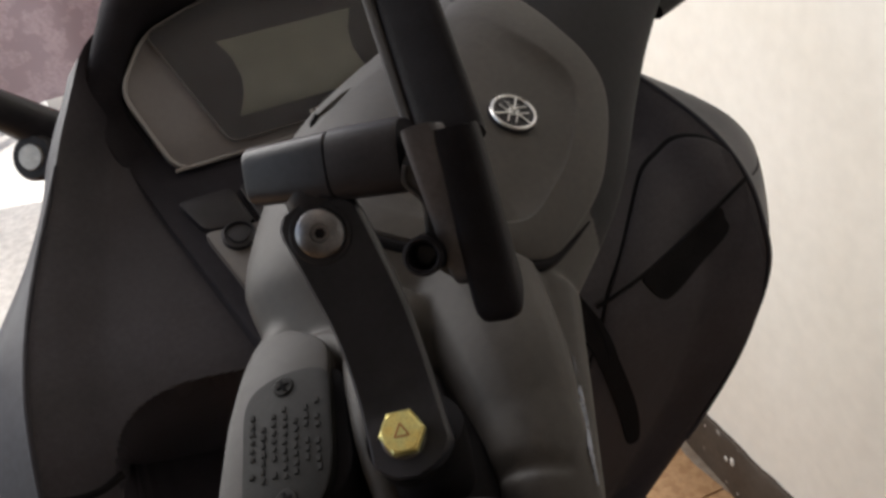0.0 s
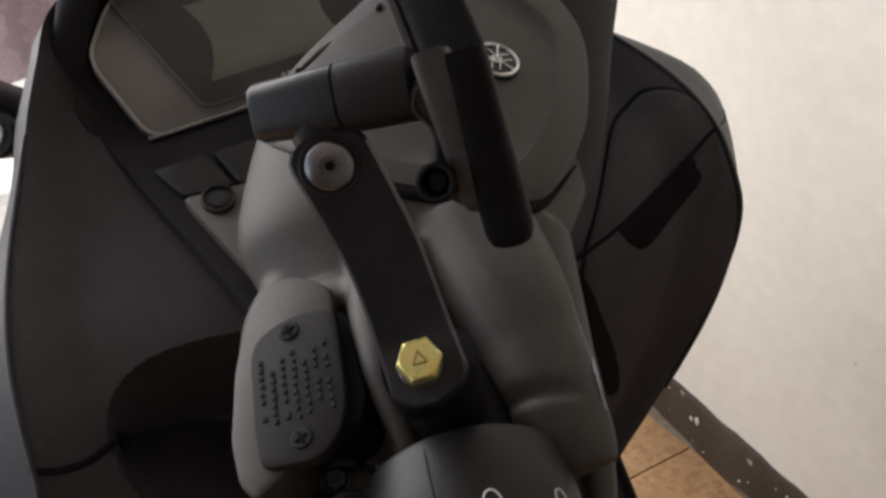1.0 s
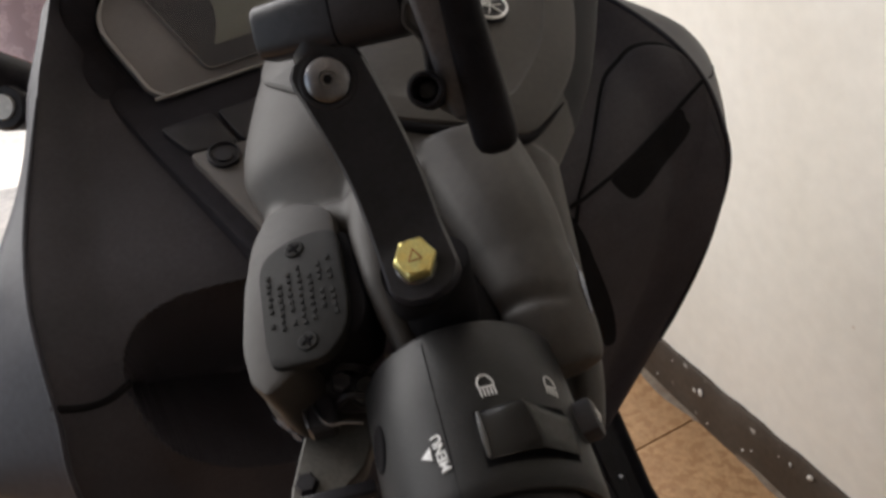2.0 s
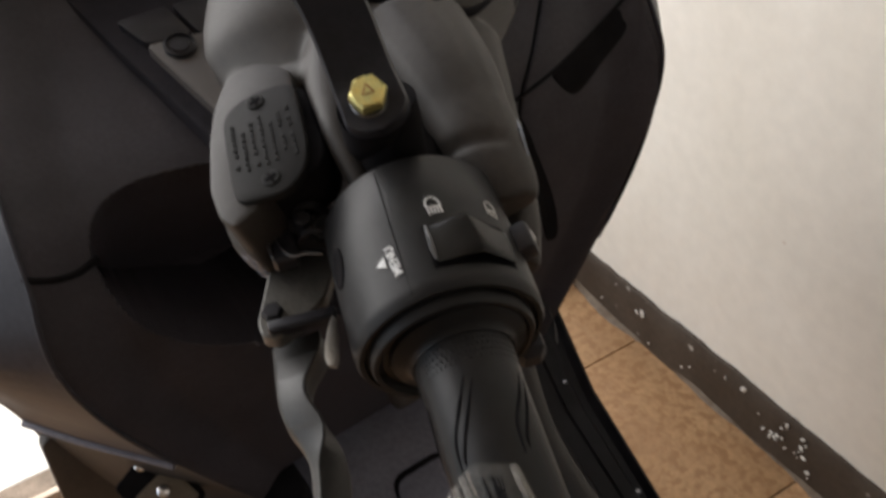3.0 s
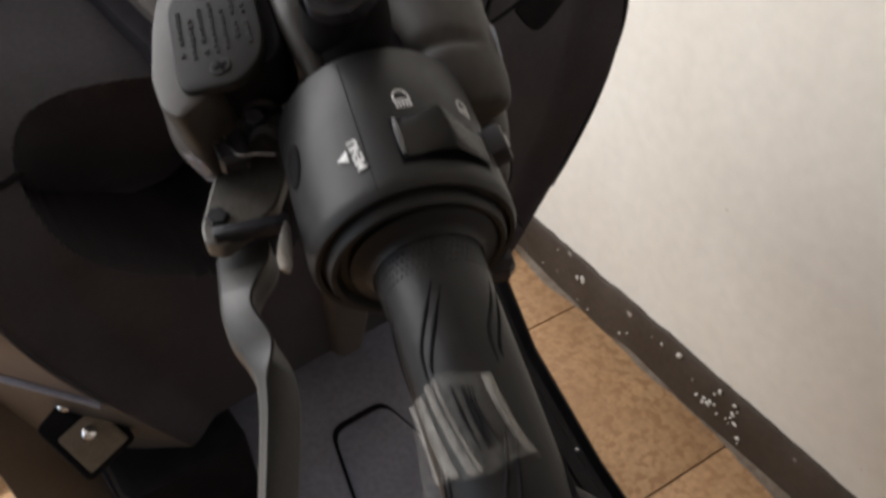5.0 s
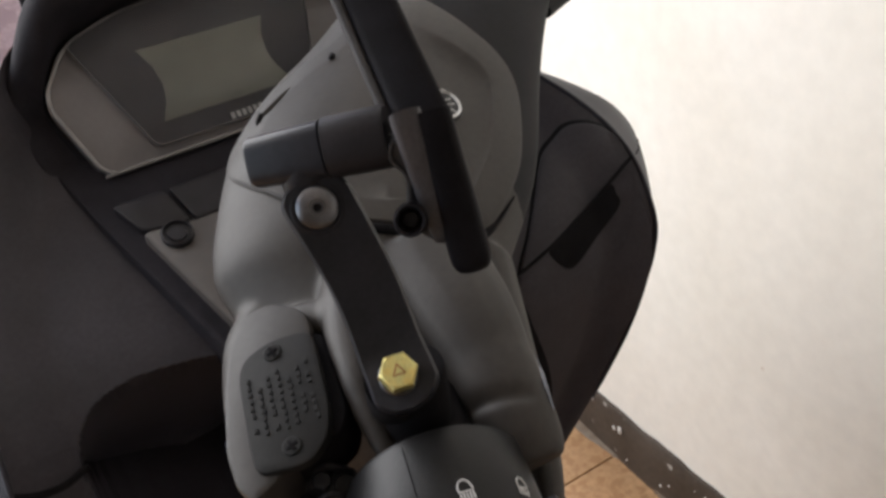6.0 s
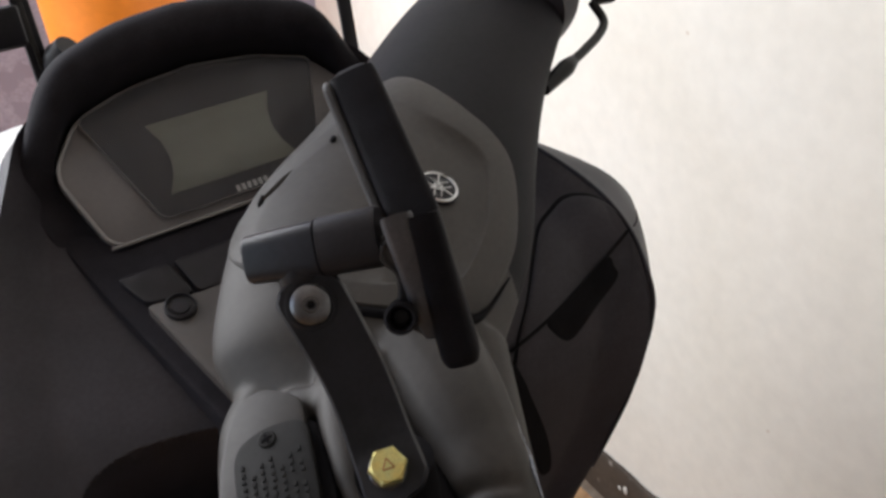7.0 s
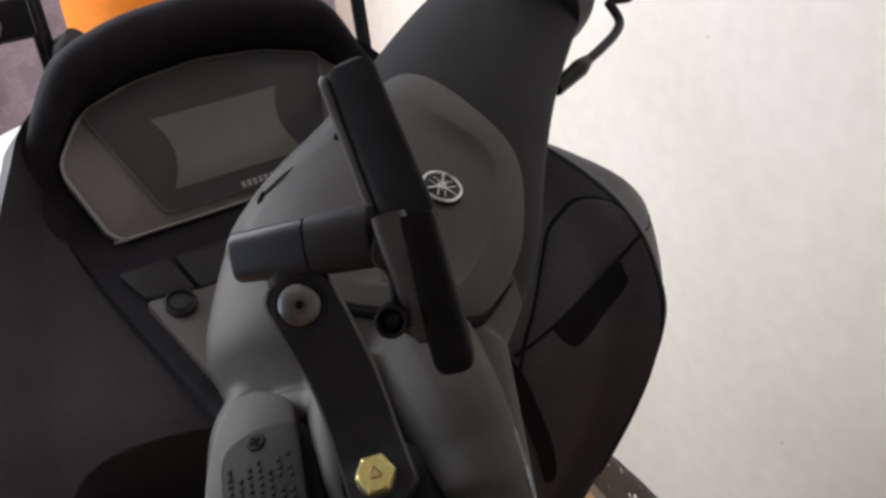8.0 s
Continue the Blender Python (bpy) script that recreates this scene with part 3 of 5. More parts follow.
part("button", lathe([(0.0, 0.0), (0.0098, 0.0), (0.0098, 0.0025), (0.0085, 0.003), (0.0080, 0.0012), (0.0058, 0.0012), (0.0055, 0.0022), (0.0, 0.0026)], 32, TRIMN, on_shelf(-0.077, 0.4305, 0.004)), BLACK, trim, "round black push button")
part("console_step", shelf_plate([(-0.1020, 0.4680), (-0.0690, 0.4675), (-0.0640, 0.4385), (-0.0930, 0.4430)], 0.008, 0.002, -0.006), BLACK, scooter)
part("console_step", shelf_plate([(-0.0660, 0.4680), (0.0660, 0.4680), (0.0610, 0.4385), (-0.0610, 0.4385)], 0.008, 0.002, -0.007), BLACK, scooter)
part("console_base", shelf_plate([(-0.1230, 0.518), (-0.1105, 0.4555), (-0.0880, 0.3597), (-0.0805, 0.328), (0.0805, 0.328), (0.0880, 0.3597), (0.1105, 0.4555), (0.1230, 0.518)], 0.026, 0.004, -0.029), VELVET, scooter, "black V shaped console base")

# ---- handlebar cover ----
# rows along the bar: s, front edge x z, rear edge x z, crown height, front y, rear y, underside
COVER = [
    (0.00, -0.059, 0.147, 0.053, 0.085, 0.024, -0.006, -0.018),
    (0.14, -0.064, 0.158, 0.055, 0.120, 0.029, -0.004, -0.018),
    (0.28, -0.069, 0.174, 0.060, 0.148, 0.036, 0.002, -0.020),
    (0.42, -0.061, 0.205, 0.082, 0.180, 0.036, 0.008, -0.022),
    (0.54, -0.050, 0.243, 0.104, 0.215, 0.035, 0.010, -0.022),
    (0.64, -0.030, 0.283, 0.119, 0.250, 0.034, 0.008, -0.020),
    (0.74, 0.008, 0.330, 0.133, 0.286, 0.035, 0.002, -0.018),
    (0.84, 0.050, 0.395, 0.160, 0.345, 0.033, -0.002, -0.016),
    (0.92, 0.090, 0.455, 0.192, 0.402, 0.029, -0.004, -0.014),
    (1.00, 0.128, 0.500, 0.226, 0.455, 0.026, -0.006, -0.012),
]


def cover(s, w, lift=0.0):
    """Point on the top of the handlebar cover: s along it, w from -1 (front) to 1 (rider's side)."""
    def raw(s, w):
        fx, fz, rx, rz, h, fy, ry = table(COVER, s)
        k = (w + 1) / 2
        crown = h * (max(0.0, 1 - abs(w) ** 2.1) ** 0.78 if w < 0 else max(0.0, 1 - w ** 2.6) ** 0.62)
        return Vector((fx + (rx - fx) * k, fy + (ry - fy) * k + crown, fz + (rz - fz) * k))
    p = raw(s, w)
    if lift:
        e = 0.004
        a, b = raw(min(1, s + e), w) - raw(max(0, s - e), w), raw(s, min(0.999, w + e)) - raw(s, max(-0.999, w - e))
        n = a.cross(b).normalized()
        if n.y < 0:
            n = -n
        p = p + n * lift
    return p


COVER = smooth_table(COVER)


def cover_body(s0, s1, n):
    bm = bmesh.new()
    rings = []
    for s in steps(s0, s1, n):
        top = [cover(s, math.sin(math.pi / 2 * w)) for w in steps(-1, 1, 40)]
        c = (top[0] + top[-1]) / 2
        low = [Vector((p.x + (c.x - p.x) * 0.12, -0.030 - 0.012 * (1 - abs(i / 20 - 1) ** 2), p.z + (c.z - p.z) * 0.12)) for i, p in enumerate(top)]
        rings.append(top + low[::-1])
    add_rings(bm, rings)
    return bm


def tongue(path, radii, flat=1.0):
    return tube(path, radii, 14, 6, flat, (0, 1, 0))


def fused(pieces, voxel, rounds):
    """Pieces grown together into one moulding; a mesh in the bar's frame."""
    bm = bmesh.new()
    for piece in pieces:
        bmesh.ops.recalc_face_normals(piece, faces=piece.faces)
        tmp = bpy.data.meshes.new("tmp")
        piece.to_mesh(tmp)
        piece.free()
        bm.from_mesh(tmp)
        bpy.data.meshes.remove(tmp)
    me = bpy.data.meshes.new("moulding")
    bm.to_mesh(me)
    bm.free()
    ob = new("moulding", me)
    rm = ob.modifiers.new("grow", "REMESH")
    rm.mode, rm.voxel_size = "VOXEL", voxel
    sm = ob.modifiers.new("soften", "SMOOTH")
    sm.factor, sm.iterations = 0.5, rounds
    bpy.context.view_layer.update()
    grown = bpy.data.meshes.new_from_object(ob.evaluated_get(bpy.context.evaluated_depsgraph_get()))
    bpy.data.objects.remove(ob)
    bpy.data.meshes.remove(me)
    return grown


def cut(grown, keep):
    """The faces of a grown moulding for whose middle keep() holds."""
    bm = bmesh.new()
    bm.from_mesh(grown)
    bmesh.ops.delete(bm, geom=[f for f in bm.faces if not keep(f.calc_center_median())], context="FACES")
    return bm


# frame of the reservoir cap, and the shroud that wraps round it
RES = basis(Vector((-0.0455, 0.0185, 0.0895)), Vector((0.97, 0.22, 0)).normalized(), Vector((0, 0, 1)), Vector((-0.22, 0.97, 0)).normalized())
SHROUD = [(-0.0190, -0.0365), (-0.0248, -0.0290), (-0.0268, -0.0136), (-0.0240, 0.0123), (-0.0195, 0.0300), (-0.0125, 0.0445), (-0.0005, 0.0465), (0.0090, 0.0405), (0.0140, 0.0335), (0.0135, 0.0190), (0.0105, 0.0130), (0.0060, -0.0050), (-0.0080, -0.0300)]

# body and the tongues that reach outwards round reservoir, clamp and switch
moulding = fused([
    cover_body(0, 1.0, 60),
    plate(rounded(SHROUD, 0.004, 4), 0.022, 0.0030, RES @ Matrix.Translation((0, 0, -0.0232))),
    tongue([(-0.034, -0.008, 0.160), (-0.054, -0.006, 0.140), (-0.0605, -0.006, 0.120), (-0.0630, -0.009, 0.096), (-0.0620, -0.014, 0.074), (-0.057, -0.016, 0.060)], [0.016, 0.0125, 0.0110, 0.0100, 0.0090, 0.006], 1.0),
    tongue([(-0.056, -0.020, 0.146), (-0.044, -0.016, 0.147), (-0.028, -0.010, 0.143), (-0.010, 0.004, 0.136)], [0.012, 0.0140, 0.016, 0.019], 0.9),
    tongue([(-0.050, -0.014, 0.136), (-0.036, -0.010, 0.132), (-0.016, 0.003, 0.128)], [0.0125, 0.0155, 0.0155], 1.0),
    tongue([(-0.008, 0.014, 0.142), (-0.0175, 0.021, 0.117), (-0.0195, 0.023, 0.092), (-0.0182, 0.018, 0.074), (-0.0165, 0.014, 0.058)], [0.016, 0.0105, 0.0080, 0.0070, 0.0045], 0.85),
    tongue([(-0.042, 0.010, 0.131), (-0.030, 0.014, 0.127), (-0.016, 0.017, 0.119)], [0.0075, 0.0080, 0.0085], 1.0),
    tongue([(0.022, 0.004, 0.152), (0.028, 0.008, 0.115), (0.0310, 0.008, 0.090), (0.0325, 0.007, 0.074), (0.0335, 0.003, 0.056), (0.0345, 0.000, 0.046)], [0.029, 0.0245, 0.0195, 0.0175, 0.0165, 0.014], 0.80),
    tongue([(0.053, -0.018, 0.160), (0.0465, -0.022, 0.095), (0.0440, -0.025, 0.060), (0.0400, -0.028, 0.036)], [0.016, 0.0125, 0.0095, 0.006], 1.3),
], 0.0014, 26)

# a shallow groove across the cover just above the switch
g0, g1 = Vector((0.014, 0.019, 0.0705)), Vector((0.037, 0.014, 0.0660))
for v in moulding.vertices:
    t = min(1.0, max(0.0, (v.co - g0).dot(g1 - g0) / (g1 - g0).length_squared))
    away = v.co - g0.lerp(g1, t)
    if away.length < 0.02:
        v.co += Vector((0.1, -0.95, -0.3)) * (0.0032 * math.exp(-(away.z / 0.0030) ** 2 - (away.x / 0.004) ** 2) * (1 - 0.5 * t))


# far arm and rear band of the one moulding, coloured darker for their shade
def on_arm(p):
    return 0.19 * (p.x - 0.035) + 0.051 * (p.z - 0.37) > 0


cover_ob = bar("handlebar_cover", cut(moulding, lambda p: not on_arm(p)), TAUPE, scooter, "taupe grey matte plastic handlebar cover")
bar("cover_shroud", plate(rounded(SHROUD, 0.0035, 4), 0.034, 0.0022, RES @ Matrix.Translation((0.0002, 0, -0.0312))), TAUPE, cover_ob, "taupe shroud round the reservoir")
FILM = mat("bluish_protective_film", (0.30, 0.33, 0.40), 0.18, 0.0, 0.3, 160, 0.4, 200, spec=0.6, alpha=0.55)


def film(a, b, h0, h1, label):
    """A strip of loose film on the shroud's side wall between two points of its outline."""
    a, b = Vector((*a, 0)), Vector((*b, 0))
    out = Vector(((b - a).y, -(b - a).x, 0)).normalized()
    if out.x > 0:
        out = -out
    def fn(t, h):
        return RES @ (a.lerp(b, t) + out * (0.0009 + 0.0005 * math.sin(9 * t + 4 * h)) + Vector((0, 0, h0 + (h1 - h0) * h + 0.0006 * math.sin(7 * t))))
    bar("film_strip", sheet(fn, steps(0, 1, 12), steps(0, 1, 8), 0.0002), FILM, cover_ob, label)


film((-0.0252, -0.0295), (-0.0192, -0.0372), -0.016, -0.0305, "bluish film peeling from the shroud's lower end")
film((-0.0270, -0.0100), (-0.0250, 0.0080), -0.0040, -0.0110, "bluish film on the shroud's side")
bar("film_strip", tube([(0.0555, -0.0041, 0.1212), (0.0542, -0.0066, 0.1052), (0.0484, 0.0125, 0.0757), (0.0472, 0.0114, 0.0602)], [0.0004, 0.0011, 0.0010, 0.0004], 8, 6), FILM, cover_ob, "bluish film hanging from the cover's edge")
bar("cover_arm", cut(moulding, on_arm), RIGHTC, cover_ob, "far arm of the cover, its shade put into a darker grey")


def cover_patch(outline, rows, name, material, parent, label=""):
    bm = bmesh.new()
    loop = loop_spline([(a, b, 0) for a, b in outline], 8)
    c = sum(loop, Vector()) / len(loop)
    rings = []
    for r, o, *flat in rows:
        low = flat[0] if flat else o      # the height towards the front, where the steps run out
        rings.append([cover(c.x + (p.x - c.x) * r, c.y + (p.y - c.y) * r, low + (o - low) * ease((p.y - c.y) / 0.5 + 0.1)) for p in loop])
    add_rings(bm, rings)
    return bar(name, bm, material, parent, label)


PANEL = [(0.47, -0.93), (0.345, -0.44), (0.30, -0.14), (0.285, 0.25), (0.325, 0.76), (0.44, 0.87), (0.56, 0.87), (0.68, 0.75), (0.735, 0.32), (0.77, -0.20), (0.76, -0.48), (0.69, -0.62), (0.64, -0.78), (0.57, -0.92)]
bar("panel_gap", tube([cover(u, w, 0.0002) for u, w in ((0.345, -0.46), (0.315, -0.30), (0.288, -0.12), (0.273, 0.25), (0.290, 0.55), (0.318, 0.78), (0.380, 0.86), (0.450, 0.905))], [0.0004, 0.0012, 0.0022, 0.0024, 0.0026, 0.0024, 0.0014, 0.0004], 10, 6), DEEP, cover_ob, "dark gap below the centre cap")
panel = cover_patch(PANEL, ((1.0, -0.003), (0.995, 0.0012), (0.975, 0.0022), (0.80, 0.0024, 0.0020), (0.775, 0.0024, 0.0018), (0.755, 0.0010, 0.0016), (0.60, 0.0009, 0.0012), (0.40, 0.0008), (0.2, 0.0007), (0.05, 0.0006)), "centre_cap", TAUPE, cover_ob, "taupe centre cap with stepped rings")


def emblem():
    """A ring crossed by three forked bars, as plain shapes."""
    o = BINV @ Vector((0.1513, 0.3143, 1.1294))
    o = BAR.inverted() @ o
    best = min(((cover(s, w) - o).length, s, w) for s in steps(0.4, 0.75, 70) for w in steps(-0.5, 0.9, 70))
    s0, w0 = best[1], best[2]
    p, e = cover(s0, w0, 0.0012), 0.01
    a, b = cover(s0 + e, w0) - cover(s0 - e, w0), cover(s0, w0 + e) - cover(s0, w0 - e)
    n = a.cross(b).normalized()
    if n.y < 0:
        n = -n
    x, y, z = frame_at(n, (0.3, 0, 1))
    m = basis(p, x, y, z)
    disc = bar("emblem", lathe([(0.0, -0.003), (0.0112, -0.003), (0.0112, 0.0008), (0.0104, 0.0012), (0.0, 0.0012)], 36, n, p), BLACK, cover_ob, "round black emblem with silver ring")
    bm = bmesh.new()
    rings = []
    for k in range(49):
        t = 2 * math.pi * k / 48
        rings.append([m @ Vector(((0.0100 + 0.0008 * math.cos(q)) * math.cos(t), (0.0100 + 0.0008 * math.cos(q)) * math.sin(t), 0.0013 + 0.0008 * math.sin(q))) for q in [2 * math.pi * i / 8 for i in range(8)]])
    add_rings(bm, rings, cap=False)
    bar("emblem_ring", bm, SILVER, disc)
    for i in range(3):
        bm = bmesh.new()
        r = m @ Matrix.Rotation(radians(120 * i + 90), 4, "Z")
        box(0.0050, 0, 0.0016, 0.0096, 0.0007, 0.0010, 0.0002, r, bm)
        box(-0.0026, 0.0018, 0.0016, 0.0090, 0.00055, 0.0010, 0.0002, r, bm)
        box(-0.0026, -0.0018, 0.0016, 0.0090, 0.00055, 0.0010, 0.0002, r, bm)
        bar("emblem_fork", bm, SILVER, disc)


emblem()
bar("cap_notch", tube([(-0.0328, 0.0226, 0.2448), (-0.0318, 0.0236, 0.2485), (-0.0300, 0.0247, 0.2532)], [0.0008, 0.0017, 0.0010], 10, 5), DEEP, panel, "dark slot in the cap's edge")
bar("cap_lip", tube([(-0.0298, 0.0240, 0.2525), (-0.0250, 0.0256, 0.2550), (-0.0180, 0.0268, 0.2615), (-0.0108, 0.0268, 0.2682)], [0.0012, 0.0016, 0.0012, 0.0004], 10, 6), TAUPE, panel, "raised lip above the slot")
p = cover(0.655, -0.50, 0.0022)
bar("cap_notch", box(0, 0, 0, 0.0030, 0.0030, 0.005, 0.001, Matrix.Translation(p) @ Matrix.Rotation(radians(25), 4, "Y")), DEEP, panel)

# right arm: collar, switch block and its cables
RD = Vector((0.60, -0.05, 0.80)).normalized()
RO = (cover(1, -1) + cover(1, 1)) / 2 + Vector((0.016, -0.004, -0.004))
bar("right_collar", lathe([(0.0, -0.02), (0.040, -0.02), (0.043, 0.0), (0.043, 0.012), (0.036, 0.014), (0.0, 0.014)], 36, RD, RO + Vector((0, 0.006, 0)) - RD * 0.01), DARK, scooter)
bar("right_switch_block", lathe([(0.0, 0.0), (0.032, 0.0), (0.034, 0.004), (0.034, 0.045), (0.026, 0.052), (0.0, 0.052)], 36, RD, RO + RD * 0.006), HOUSING, scooter, "black right switch block")
bar("right_grip", lathe([(0.0, 0.0), (0.018, 0.0), (0.0166, 0.006), (0.0166, 0.115), (0.021, 0.118), (0.021, 0.13), (0.0, 0.13)], 28, RD, RO + RD * 0.055), RUBBER, scooter)
bar("cable", tube([(0.250, -0.022, 0.470), (0.252, -0.028, 0.452), (0.243, -0.030, 0.438), (0.224, -0.030, 0.420), (0.202, -0.030, 0.402), (0.176, -0.032, 0.382)], 0.0036, 12, 8), RUBBER, scooter, "black rubber cable")
bar("cable_boot", tube([(0.208, -0.030, 0.407), (0.200, -0.030, 0.400), (0.188, -0.031, 0.391), (0.176, -0.032, 0.382)], [0.0046, 0.0066, 0.0060, 0.0052], 12, 6), RUBBER, scooter)
bar("mirror_boss", box(0.262, -0.016, 0.478, 0.020, 0.020, 0.018, 0.003), BLACK, scooter)

# ---- left grip ----
grip = bar("left_grip", lathe([(0.0, 0.004), (0.0180, 0.004), (0.0180, -0.009), (0.0172, -0.0115), (0.0168, -0.0225), (0.0165, -0.026), (0.0165, -0.1110), (0.0160, -0.1122), (0.0163, -0.1130), (0.0183, -0.1140), (0.0190, -0.1170), (0.0200, -0.1205), (0.0206, -0.1225), (0.0204, -0.1245), (0.0188, -0.1255), (0.0180, -0.1265), (0.0196, -0.1275), (0.0204, -0.1290), (0.0204, -0.1320), (0.0192, -0.1340), (0.0, -0.1340)], 64), RUBBER, scooter, "black rubber left grip with cut grooves")
bar("grip_flange", lathe([(0.0, -0.003), (0.0232, -0.003), (0.0242, -0.0060), (0.0238, -0.0080), (0.0222, -0.0092), (0.0200, -0.0100), (0.0184, -0.0112), (0.0178, -0.0128), (0.0, -0.0128)], 48), RUBBER, grip, "soft rubber flange at the grip's inner end")
bar_end = bar("bar_end", lathe([(0.0, -0.130), (0.0178, -0.132), (0.0184, -0.136), (0.0180, -0.150), (0.0150, -0.156), (0.0, -0.157)], 36), BLACK, scooter, "black bar end plug")
# the plug's recess as a black plate that stands for its shade
bar("end_recess_shade", box(-0.004, 0.0172, -0.145, 0.014, 0.003, 0.013, 0.0012), DEEP, bar_end, "black plate for the shaded square recess in the plug")
bar("end_fin", box(0.0048, 0.0182, -0.145, 0.0018, 0.003, 0.014, 0.0006), BLACK, bar_end)


def on_grip(angle, z, r=0.0167):
    a = radians(angle)
    return Vector((r * math.sin(a), r * math.cos(a), z))


GROOVES = (
    ((-14, -0.0266), (-30, -0.0360), (-47, -0.0458), (-50, -0.0560)),
    ((-7, -0.0290), (-23, -0.0390), (-40, -0.0500), (-42, -0.0540)),
    ((4, -0.0760), (-6, -0.0860), (-15, -0.0936), (-16, -0.1107)),
    ((13, -0.0770), (3, -0.0870), (-5, -0.0960), (-5, -0.1000)),
)
for a0 in (-144, -72, 0, 72, 144):
    for row in GROOVES:
        bar("groove", tube([on_grip(a0 + a, z, 0.0164) for a, z in row], [0.0003, 0.0007, 0.0007, 0.0003], 6, 6), DEEP, grip)
bm = bmesh.new()
for i in range(60):
    for j in range(5):
        p = on_grip(i * 6 + (3 if j % 2 else 0), -0.0122 - j * 0.0023, 0.0171 - j * 0.0001)
        bmesh.ops.create_icosphere(bm, subdivisions=1, radius=0.0005, matrix=Matrix.Translation(p))
tagged(bar("grip_texture", bm, RUBBER, grip), kind="stuff")


def tape():
    """A torn strip of clear tape wound round the grip, wrinkled, with a loose tail."""
    def fn(a, t):
        ang = -90 + (104 + 16 * t * t) * a
        z = -0.0545 - 0.0275 * t - 0.003 * a + 0.0030 * math.sin(a * 9) * (t - 0.5) - 0.009 * ease((a - 0.93) / 0.07) * (1 - t)
        r = 0.0171 + 0.0004 * noise.noise((a * 14, t * 2, 0)) + 0.0002 * noise.noise((a * 30, t * 5, 2))
        return on_grip(ang, z, r)
    bm = sheet(fn, steps(0, 1, 60), steps(0, 1, 16), 0.00012)
    t = bar("tape_wrap", bm, TAPE, grip, "torn clear adhesive tape, wrinkled")
    def tail(a, t):
        p = on_grip(-84, -0.062 - 0.036 * a, 0.0170)
        return p + Vector((-0.001 - 0.006 * t * (0.15 + 0.85 * a) - 0.0005 * math.sin(t * 5), -0.003 * t, 0.001 * t))
    bar("tape_tail", sheet(tail, steps(0, 1, 12), steps(0, 1, 6), 0.00015), TAPE, grip)
    for a0, a1, lean in ((0.03, 0.10, 0.05), (0.16, 0.29, 0.08), (0.34, 0.42, 0.10), (0.45, 0.48, 0.08), (0.86, 0.96, 0.02)):
        def fold(a, q):
            p = fn(a0 + (a1 - a0) * a + lean * q, 0.03 + 0.94 * q)
            k = 1 + (0.0006 + 0.0007 * math.sin(math.pi * a)) / 0.0173
            return Vector((p.x * k, p.y * k, p.z))
        bar("tape_fold", sheet(fold, steps(0, 1, 8), steps(0, 1, 14), 0.00012), TAPEW, grip)
    for i in range(7):
        a0 = random.uniform(0.55, 0.95)
        path = [fn(a0 + random.uniform(-0.02, 0.02), q) * 1.0 for q in (0.15, 0.45, 0.8)]
        bar("tape_crease", tube(path, [0.0002, random.uniform(0.0003, 0.0006), 0.0002], 6, 4), DEEP, grip)


tape()

# ---- left switch housing ----
HC = Vector((-0.0018, -0.0004, 0))
housing = bar("switch_housing", lathe([(0.0, 0.0545), (0.026, 0.0545), (0.0322, 0.0535), (0.0334, 0.0515), (0.0337, 0.030), (0.0336, 0.0), (0.0334, -0.0030), (0.0322, -0.0052), (0.0306, -0.0052), (0.0298, -0.0035), (0.0290, -0.0038), (0.0288, -0.0072), (0.0280, -0.0088), (0.0264, -0.0088), (0.0246, -0.0060), (0.0, -0.0060)], 72, (0, 0, 1), HC), HOUSING, scooter, "black switch housing with white symbols")


def on_house(angle, z, r=0.0334):
    a = radians(angle)
    return HC + Vector((r * math.sin(a), r * math.cos(a), z))


def house_frame(angle, z, r=0.0338, turn=0.0):
    a = radians(angle)
    n = Vector((math.sin(a), math.cos(a), 0))
    x = Vector((math.cos(a), -math.sin(a), 0))
    return basis(on_house(angle, z, r), x, Vector((0, 0, 1)), n) @ Matrix.Rotation(radians(turn), 4, "Z")


bar("housing_seam", tube([on_house(-20, 0.0525, 0.0328), on_house(-20, 0.046, 0.0336), on_house(-20, 0.02, 0.0337), on_house(-20, -0.003, 0.0334)], 0.00018, 6, 4), DEEP, housing)


def headlamp_symbol(angle, z, size, rays):
    m = house_frame(angle, z, 0.0338, 4)
    bm = bmesh.new()
    t = size * 0.065
    arc = [Vector((-size * 0.34, -0.05 * size, 0)), Vector((-size * 0.34, size * 0.2, 0)), Vector((-size * 0.2, size * 0.47, 0)), Vector((0, size * 0.55, 0)), Vector((size * 0.2, size * 0.47, 0)), Vector((size * 0.34, size * 0.2, 0)), Vector((size * 0.34, -0.05 * size, 0)), Vector((0, -0.06 * size, 0)), Vector((-size * 0.34, -0.05 * size, 0))]
    for k in (0,):
        me = tube([m @ p for p in arc], t * 0.6, 6, 5)
        tmp = bpy.data.meshes.new("tmp")
        me.to_mesh(tmp)
        me.free()
        bm.from_mesh(tmp)
        bpy.data.meshes.remove(tmp)
    for i in range(rays):
        x = (-0.32 + 0.64 * i / (rays - 1)) * size
        box(x, -0.34 * size, 0.0001, t * 1.1, 0.40 * size, 0.0004, 0.0001, m @ Matrix.Rotation(radians(0 if rays == 5 else -14), 4, "Z"), bm)
    return bar("lamp_symbol", bm, WHITE, housing, smooth=False)


def house_point(p):
    """Angle and z of a world point on the housing."""
    q = BARW.inverted() @ Vector(p) - HC
    return math.degrees(math.atan2(q.x, q.y)), q.z


a1, z1 = house_point((0.0433, 0.1336, 1.0944))
